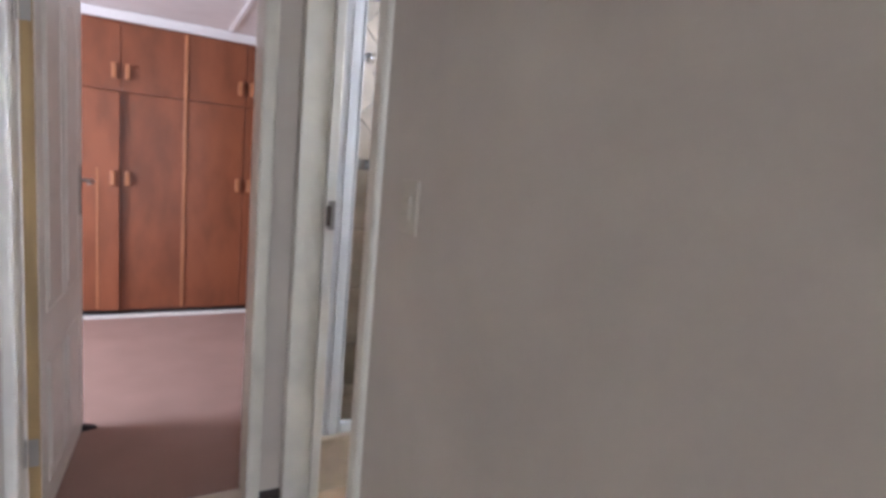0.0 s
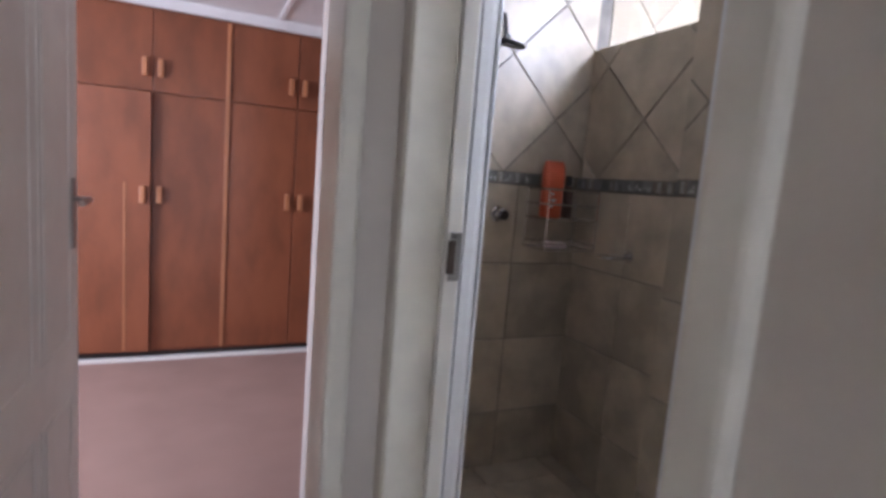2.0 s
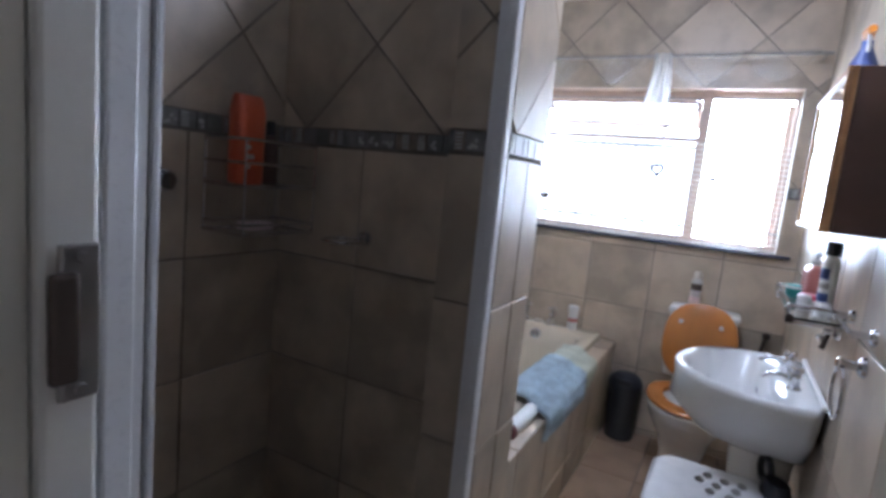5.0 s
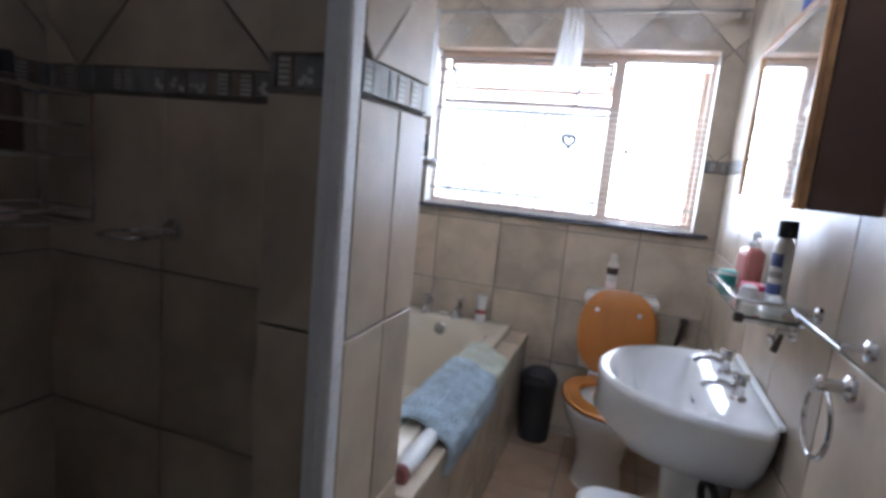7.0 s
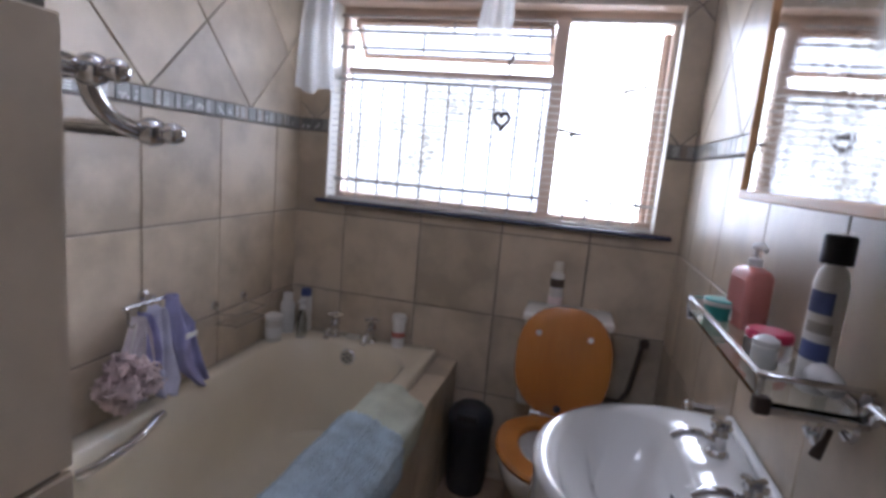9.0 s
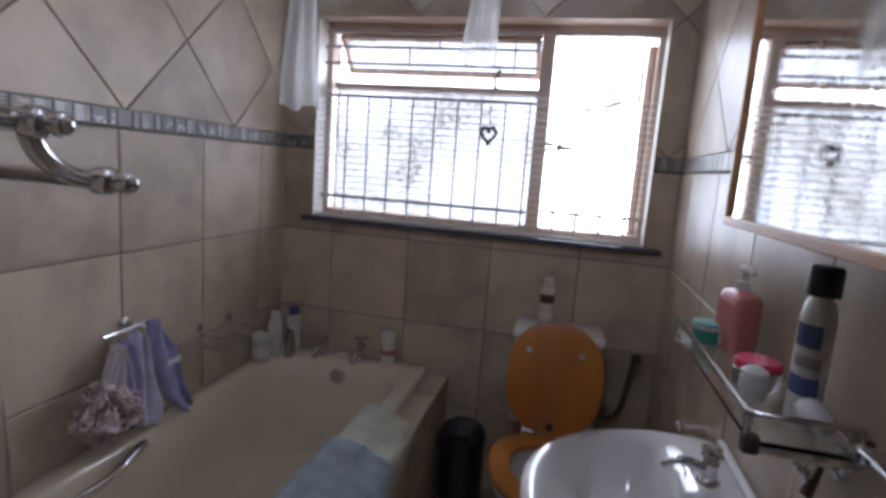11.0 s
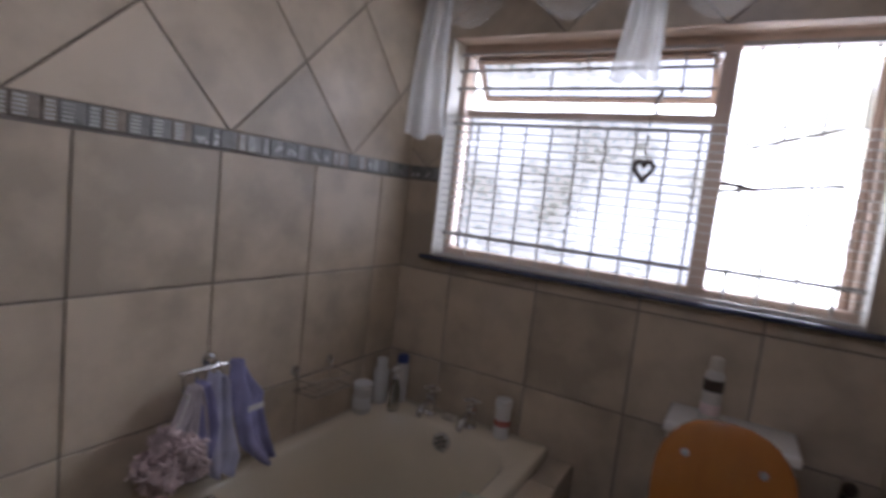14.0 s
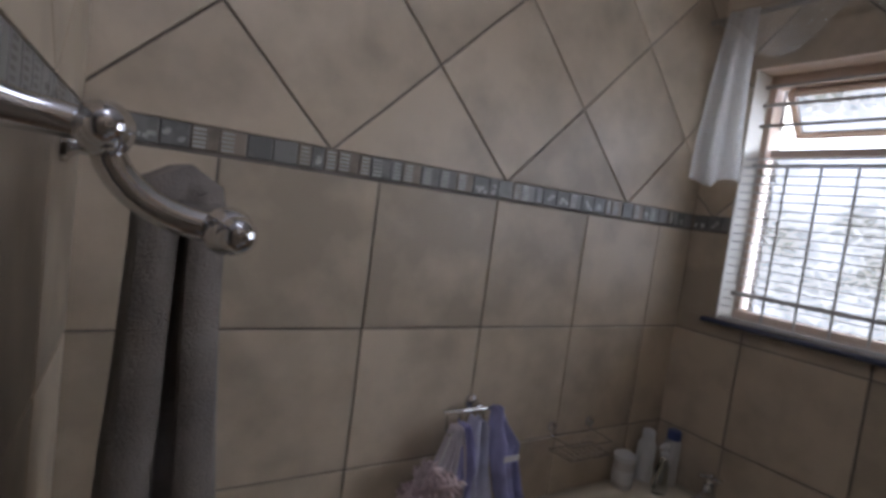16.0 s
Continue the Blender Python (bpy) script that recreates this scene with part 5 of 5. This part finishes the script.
# ---- basin ----
def basin():
    b = tagged(new("wash_basin"), "white ceramic pedestal basin with two chrome taps", "wash basin")
    b.location = (0, 0, -0.02)
    cx, yw = 2.195, Y_SOUTH + 0.007

    def ring(w, front, back, z, n=40):
        """D-shaped outline: straight at the wall, rounded in front."""
        out = []
        for k in range(n):
            a = 2 * math.pi * k / n
            c, s = math.cos(a), math.sin(a)
            if s >= 0:
                out.append((cx + w * c, back + 0.10 + (front - back - 0.10) * s, z))
            else:
                out.append((cx + w * math.copysign(abs(c) ** 0.35, c), back + 0.10 - 0.10 * abs(s) ** 0.35, z))
        return out

    f = yw + 0.398
    rings = [ring(0.10, yw + 0.26, yw + 0.02, 0.60), ring(0.16, yw + 0.32, yw + 0.005, 0.63), ring(0.235, yw + 0.40, yw, 0.71), ring(0.272, f - 0.006, yw, 0.775), ring(0.282, f, yw, 0.808), ring(0.281, f, yw, 0.822), ring(0.272, f - 0.01, yw + 0.004, 0.828),
             ring(0.245, f - 0.035, yw + 0.125, 0.822), ring(0.235, f - 0.045, yw + 0.132, 0.81), ring(0.205, f - 0.07, yw + 0.145, 0.76), ring(0.14, f - 0.12, yw + 0.17, 0.70), ring(0.06, f - 0.18, yw + 0.21, 0.682)]
    smooth(part("bowl", loft(rings), M_CERAMIC, b), 60)
    ped = [[(cx + w * math.cos(2 * math.pi * k / 24), yw + 0.11 + d * math.sin(2 * math.pi * k / 24), z) for k in range(24)] for w, d, z in ((0.105, 0.105, 0.021), (0.10, 0.10, 0.04), (0.082, 0.085, 0.2), (0.078, 0.082, 0.45), (0.092, 0.095, 0.62))]
    smooth(part("pedestal", loft(ped), M_CERAMIC, b), 60)
    part("splash_ridge", box(cx - 0.255, cx + 0.255, yw + 0.002, yw + 0.02, 0.826, 0.842, 0.006, 3), M_CERAMIC, b)
    part("overflow_slot", box(cx - 0.02, cx + 0.02, yw + 0.149, yw + 0.153, 0.765, 0.773, 0.001), M_BLACK, b)
    smooth(part("waste", lathe([(0.032, 0), (0.028, 0.003)], 18, at=(cx, yw + 0.23, 0.683)), M_CHROME, b))
    for x in (cx - 0.095, cx + 0.10):
        t = part("tap", lathe([(0.021, 0), (0.019, 0.006), (0.0135, 0.011), (0.0125, 0.034), (0.0145, 0.038), (0.011, 0.05), (0.006, 0.056)], 18, at=(x, yw + 0.068, 0.824)), M_CHROME, b, "old chrome pillar tap")
        smooth(t)
        smooth(part("spout", sweep([(x, yw + 0.075, 0.848), (x, yw + 0.105, 0.859), (x, yw + 0.13, 0.857), (x, yw + 0.148, 0.842)], [0.0105, 0.009, 0.0085, 0.009], 10), M_CHROME, t))
        for a in (35, 125):
            c, s = 0.02 * math.cos(radians(a)), 0.02 * math.sin(radians(a))
            smooth(part("cross_handle", sweep([(x - c, yw + 0.068 - s, 0.883), (x, yw + 0.068, 0.884), (x + c, yw + 0.068 + s, 0.883)], [0.0065, 0.0045, 0.0065], 8), M_CHROME, t))
    v = tagged(new("angle_valve"), "chrome angle valve on the tiled wall by the basin", "valve")
    smooth(part("body", sweep([(2.60, Y_SOUTH + 0.006, 0.765), (2.60, Y_SOUTH + 0.06, 0.765)], 0.012, 10), M_CHROME, v))
    smooth(part("knob", lathe([(0.016, 0), (0.018, 0.012), (0.012, 0.018)], 10), M_CHROME, v)).matrix_world = pose(2.60, Y_SOUTH + 0.055, 0.765, -90)


def glass_shelf():
    s = tagged(new("glass_shelf"), "glass shelf with a chrome rail above the basin", "shelf")
    x0, x1, y0, y1, z = 1.985, 2.447, Y_SOUTH + 0.02, Y_SOUTH + 0.13, 1.035
    g = part("shelf_glass", box(x0, x1, y0, y1, z - 0.006, z, 0.001), M_GLASS, s, "clear glass shelf")
    g.visible_shadow = False
    smooth(part("rail", sweep([(x0 + 0.005, y0 - 0.01, z + 0.032), (x0 + 0.002, y1 - 0.006, z + 0.032), (x0 + 0.01, y1 + 0.004, z + 0.032), (x1 - 0.01, y1 + 0.004, z + 0.032), (x1 - 0.002, y1 - 0.006, z + 0.032), (x1 - 0.005, y0 - 0.01, z + 0.032)], 0.0042, 8), M_CHROME, s))
    for x in (x0 + 0.006, x1 - 0.006):
        smooth(part("bracket", sweep([(x, Y_SOUTH + 0.008, z - 0.012), (x, y1 + 0.002, z - 0.012), (x, y1 + 0.004, z + 0.03)], 0.006, 8), M_CHROME, s))
        smooth(part("rose", lathe([(0.022, 0), (0.02, 0.008), (0.010, 0.014)], 16), M_CHROME, s)).matrix_world = pose(x, Y_SOUTH + 0.006, z + 0.01, -90)
    smooth(part("bracket_clip", box(x0 - 0.004, x0 + 0.016, y1 - 0.012, y1 + 0.008, z - 0.018, z + 0.006, 0.004), M_BRONZE, s))
    zz = z + 0.0006
    c = bottle("cup", 2.405, 1.25, zz, [(0.024, 0), (0.027, 0.004), (0.030, 0.038), (0.028, 0.040)], M_GREEN, "small teal cup on the glass shelf", None, None, [(0.028, 0.036, 0.0302, M_LABEL)], "toiletries on the glass shelf")
    b = thing("soap_dispenser", 2.376, 1.21, zz, "red liquid soap pump bottle on the glass shelf", "bottle", "toiletries on the glass shelf", 8)
    smooth(part("body", loft([rounded(-0.040, 0.040, -0.022, 0.022, 0.012, 0), rounded(-0.042, 0.042, -0.024, 0.024, 0.012, 0.004), rounded(-0.042, 0.042, -0.024, 0.024, 0.012, 0.100), rounded(-0.036, 0.036, -0.019, 0.019, 0.012, 0.110), rounded(-0.013, 0.013, -0.013, 0.013, 0.011, 0.116)]), M_RED, b))
    part("label", box(-0.034, 0.034, 0.0242, 0.0248, 0.030, 0.092), plain("dull_red_label", (0.50, 0.15, 0.13), 0.5), b)
    part("price_label", box(0.002, 0.034, 0.0242, 0.0249, 0.006, 0.027), M_LABEL, b)
    pump(b, 0.1165, M_WPLASTIC)
    j = bottle("cream_jar", 2.19, 1.228, zz, [(0.032, 0), (0.034, 0.003), (0.034, 0.026), (0.031, 0.028)], glass_mat("frosted_plastic", (0.88, 0.86, 0.84), 0.35), "small clear jar with a hot pink lid", [(0.034, 0.0285), (0.0345, 0.031), (0.0345, 0.039), (0.032, 0.042)], M_PINK, (), "toiletries on the glass shelf")
    l = bottle("lotion_bottle", 2.062, 1.213, zz, [(0.030, 0), (0.033, 0.005), (0.033, 0.145), (0.027, 0.163), (0.016, 0.173)], M_WPLASTIC, "tall white bottle with black cap and blue printed patches", [(0.0195, 0.173), (0.0195, 0.207), (0.017, 0.211)], M_BLACK, (), "toiletries on the glass shelf", sx=0.85, sy=0.62, rz=-12)
    for z0, z1, a0, a1, m in ((0.045, 0.070, 95, 200, M_BLUE), (0.082, 0.097, 110, 195, M_STEEL), (0.108, 0.138, 100, 185, M_BLUE)):
        label_patch(l, 0.0334, z0, z1, a0, a1, 0.85, 0.62, m)
    w = bottle("pot", 2.128, 1.252, zz, [(0.016, 0), (0.018, 0.003), (0.018, 0.032), (0.016, 0.034)], M_WPLASTIC, "small white pot with a domed lid", [(0.0185, 0.0345), (0.0185, 0.042), (0.010, 0.048)], M_WPLASTIC, (), "toiletries on the glass shelf")
    h = tagged(new("robe_hook"), "double chrome robe hook beside the glass shelf", "hook")
    hx = 2.03
    smooth(part("rose", lathe([(0.022, 0), (0.02, 0.008), (0.010, 0.014), (0.009, 0.035)], 16), M_CHROME, h)).matrix_world = pose(hx, Y_SOUTH + 0.006, 1.005, -90)
    for k in (-1, 1):
        smooth(part("prong", sweep([(hx, Y_SOUTH + 0.035, 1.005), (hx + k * 0.005, Y_SOUTH + 0.042, 0.985), (hx + k * 0.008, Y_SOUTH + 0.048, 0.978), (hx + k * 0.009, Y_SOUTH + 0.052, 0.990)], [0.006, 0.0045, 0.0045, 0.006], 10), M_CHROME, h))
    smooth(part("lower_prong", sweep([(hx, Y_SOUTH + 0.03, 1.0), (hx, Y_SOUTH + 0.036, 0.97), (hx, Y_SOUTH + 0.04, 0.955)], [0.006, 0.007, 0.008], 10), M_BRONZE, h, "dark lower prong"))
    c = tagged(new("shell"), "small white sea shell resting on the shelf end", "shell")
    pts = []
    for k in range(15):
        a, f = k * 0.75, 1 - k / 15
        pts.append((2.032 + 0.014 * f * math.cos(a) - 0.032 * (k / 14), 1.21 + 0.008 * f * math.sin(a), zz + 0.024 + 0.008 * f * math.sin(a)))
    smooth(part("whorl", sweep(pts, [0.005 + 0.0135 * (1 - k / 15) for k in range(15)], 10), M_CERAMIC, c))
    b = tagged(new("grab_rail"), "short chrome rail on the tiled wall by the basin", "rail")
    for x in (1.66, 1.90):
        smooth(part("rose", lathe([(0.018, 0), (0.016, 0.008), (0.008, 0.012), (0.008, 0.045)], 14), M_CHROME, b)).matrix_world = pose(x, Y_SOUTH + 0.006, 1.075, -90)
    smooth(part("bar", sweep([(1.645, Y_SOUTH + 0.05, 1.075), (1.915, Y_SOUTH + 0.05, 1.075)], 0.0035, 8), M_CHROME, b))
    r = tagged(new("towel_ring"), "chrome towel ring on the tiled wall", "towel ring")
    smooth(part("rose", lathe([(0.024, 0), (0.022, 0.008), (0.011, 0.014), (0.011, 0.04), (0.015, 0.046), (0.008, 0.052)], 16), M_CHROME, r)).matrix_world = pose(1.70, Y_SOUTH + 0.006, 1.0, -90)
    smooth(part("ring", sweep(arc((1.70, Y_SOUTH + 0.045, 0.935), 0.06, 0, 360, 28, "xz")[:-1], 0.0045, 8, closed=True), M_CHROME, r))


def mirror_cabinet():
    c = tagged(new("mirror_cabinet"), "pine bathroom cabinet with a mirrored front above the shelf", "cabinet")
    x0, x1, y0, y1, z0, z1 = 1.725, 2.232, Y_SOUTH + 0.007, 1.292, 1.278, 1.64
    # dark brown also carries the shade on the cabinet's west side
    part("body", box(x0, x1, y0, y1 - 0.016, z0, z1, 0.003), M_TREAD, c, "brown wooden body with side shade in its colour")
    d = part("door", box(x0, x1, y1 - 0.015, y1 - 0.003, z0, z1, 0.002), M_PINE, c)
    part("mirror", box(x0 + 0.012, x1 - 0.012, y1 - 0.0027, y1, z0 + 0.014, z1 - 0.016), M_MIRROR, d, "mirror glass")
    for a, b, e, f in ((x0, x1, z0, z0 + 0.0135), (x0, x1, z1 - 0.0155, z1), (x1 - 0.0115, x1, z0 + 0.014, z1 - 0.016), (x0, x0 + 0.0115, z0 + 0.014, z1 - 0.016)):
        part("mirror_edge", box(a, b, y1 - 0.0028, y1 + 0.006, e, f, 0.002), M_PINE, d)
    s = thing("spray_bottle", 2.10, 1.225, z1, "blue spray bottle with an orange trigger on the cabinet", "bottle")
    smooth(part("body", lathe([(0.030, 0.0005), (0.032, 0.006), (0.032, 0.085), (0.014, 0.125), (0.013, 0.145)], 18), M_BLUE, s))
    smooth(part("trigger_head", sweep([(0.03, 0.0, 0.158), (0.0, 0.0, 0.166), (-0.045, 0.0, 0.166)], [0.012, 0.016, 0.010], 8), plain("orange_plastic", (0.75, 0.28, 0.03), 0.35), s, "orange trigger head"))
    smooth(part("trigger", sweep([(-0.02, 0, 0.158), (-0.035, 0, 0.13), (-0.03, 0, 0.11)], 0.005, 6), M_WPLASTIC, s))


def hamper():
    h = tagged(new("laundry_hamper"), "white plastic hamper with rounded lid and punched holes", "laundry hamper")
    x0, x1, y0, y1, z = 1.70, 2.06, Y_SOUTH + 0.03, 1.575, 0.52
    smooth(part("body", loft([rounded(x0 + 0.04, x1 - 0.04, y0 + 0.03, y1 - 0.03, 0.05, 0.001), rounded(x0 + 0.015, x1 - 0.015, y0 + 0.012, y1 - 0.012, 0.06, z - 0.05), rounded(x0 + 0.012, x1 - 0.012, y0 + 0.01, y1 - 0.01, 0.06, z - 0.046)]), M_WPLASTIC, h), 50)
    smooth(part("lid", loft([rounded(x0, x1, y0, y1, 0.065, z - 0.0455), rounded(x0, x1, y0, y1, 0.065, z - 0.012), rounded(x0 + 0.012, x1 - 0.012, y0 + 0.012, y1 - 0.012, 0.06, z), rounded(x0 + 0.03, x1 - 0.03, y0 + 0.03, y1 - 0.03, 0.05, z + 0.003)]), M_WPLASTIC, h), 50)
    for x, y in ((1.94, 1.44), (1.98, 1.42), (1.93, 1.395), (1.97, 1.375), (1.885, 1.41), (1.88, 1.36), (1.93, 1.345), (1.975, 1.33), (1.88, 1.31)):
        part("lid_hole", lathe([(0.016, z + 0.0032), (0.015, z + 0.0038)], 14, 1.25, 0.8, at=(x, y, 0)), M_STEEL, h, "punched hole")


basin()
glass_shelf()
mirror_cabinet()
hamper()


# added fitting around the fill light, out of view on the ceiling
def added_ceiling_lamp():
    l = thing("added_ceiling_lamp", 1.76, 1.72, Z_CEIL, "unseen round glass ceiling lamp added for the fill light", "ceiling lamp")
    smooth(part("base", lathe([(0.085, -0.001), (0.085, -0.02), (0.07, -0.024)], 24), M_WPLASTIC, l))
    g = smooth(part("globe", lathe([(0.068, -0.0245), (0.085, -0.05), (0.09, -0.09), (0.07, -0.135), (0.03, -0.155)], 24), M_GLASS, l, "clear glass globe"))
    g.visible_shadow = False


# unidentified black object, built as a rounded body with a loop
def black_item():
    b = thing("loop_handle_item", 1.985, 1.255, 0.5235, "black plastic item with a loop handle lying on the hamper", "brush", rz=20)
    smooth(part("head", loft([rounded(-0.055, 0.03, -0.03, 0.03, 0.025, 0.0005), rounded(-0.058, 0.033, -0.033, 0.033, 0.028, 0.012), rounded(-0.05, 0.026, -0.026, 0.026, 0.022, 0.045)]), M_BLACK, b))
    smooth(part("loop_handle", sweep(arc((0.06, 0, 0.045), 0.034, 0, 360, 20, "xz")[:-1], 0.009, 8, closed=True), M_BLACK, b))


black_item()
added_ceiling_lamp()


# ---- tiles of walls and floors ----
tile_wall(on_north, wall_north, (X_TUB, X_EAST), 2.495, 2.99, 0.40, Z_CEIL, 3)
tile_wall(on_north, wall_north, (X_BATH, X_SHOWER), 1.17, 1.088, 0.10, Z_CEIL, 5)
tile_wall(on_east, wall_east, (Y_SOUTH, Y_NORTH), 2.153, 1.694, 0, Z_CEIL, 7, (WIN_Y0, WIN_Y1, WIN_Z0, WIN_Z1))
tile_wall(on_south, wall_south, (1.10, X_EAST), 2.815, 2.775, 0, Z_CEIL, 9)
tile_wall(on_back, wall_shower, (2.045, Y_NORTH - 0.006), 2.40, 2.143, 0.10, Z_PART, 11)
tile_wall(on_nib, wall_shower, (1.903, 2.045), 2.07, 2.2, 0.0, Z_PART, 12)
tile_wall(on_tubside, wall_shower, (1.9035, Y_NORTH - 0.006), 2.41, 2.40, 0.45, Z_PART, 13)
tile_wall(on_end, wall_shower, (1.337, X_TUB + 0.006), 1.460, 1.365, 0.0, Z_PART, 14)
lay(squares(0.45, 1.02, 9, 6), [(X_BATH, X_EAST, 1.0, 2.72)], lambda u, v, d: (u, v, d - 0.008), floor_bath, M_FLOOR_TILE, 0.008)
lay(squares(-1.0, -2.61, 5, 14), [(-0.86, X_HALL, -2.4, 2.065)], lambda u, v, d: (u, v, d - 0.008), floor_hall, M_HALL_TILE, 0.008)
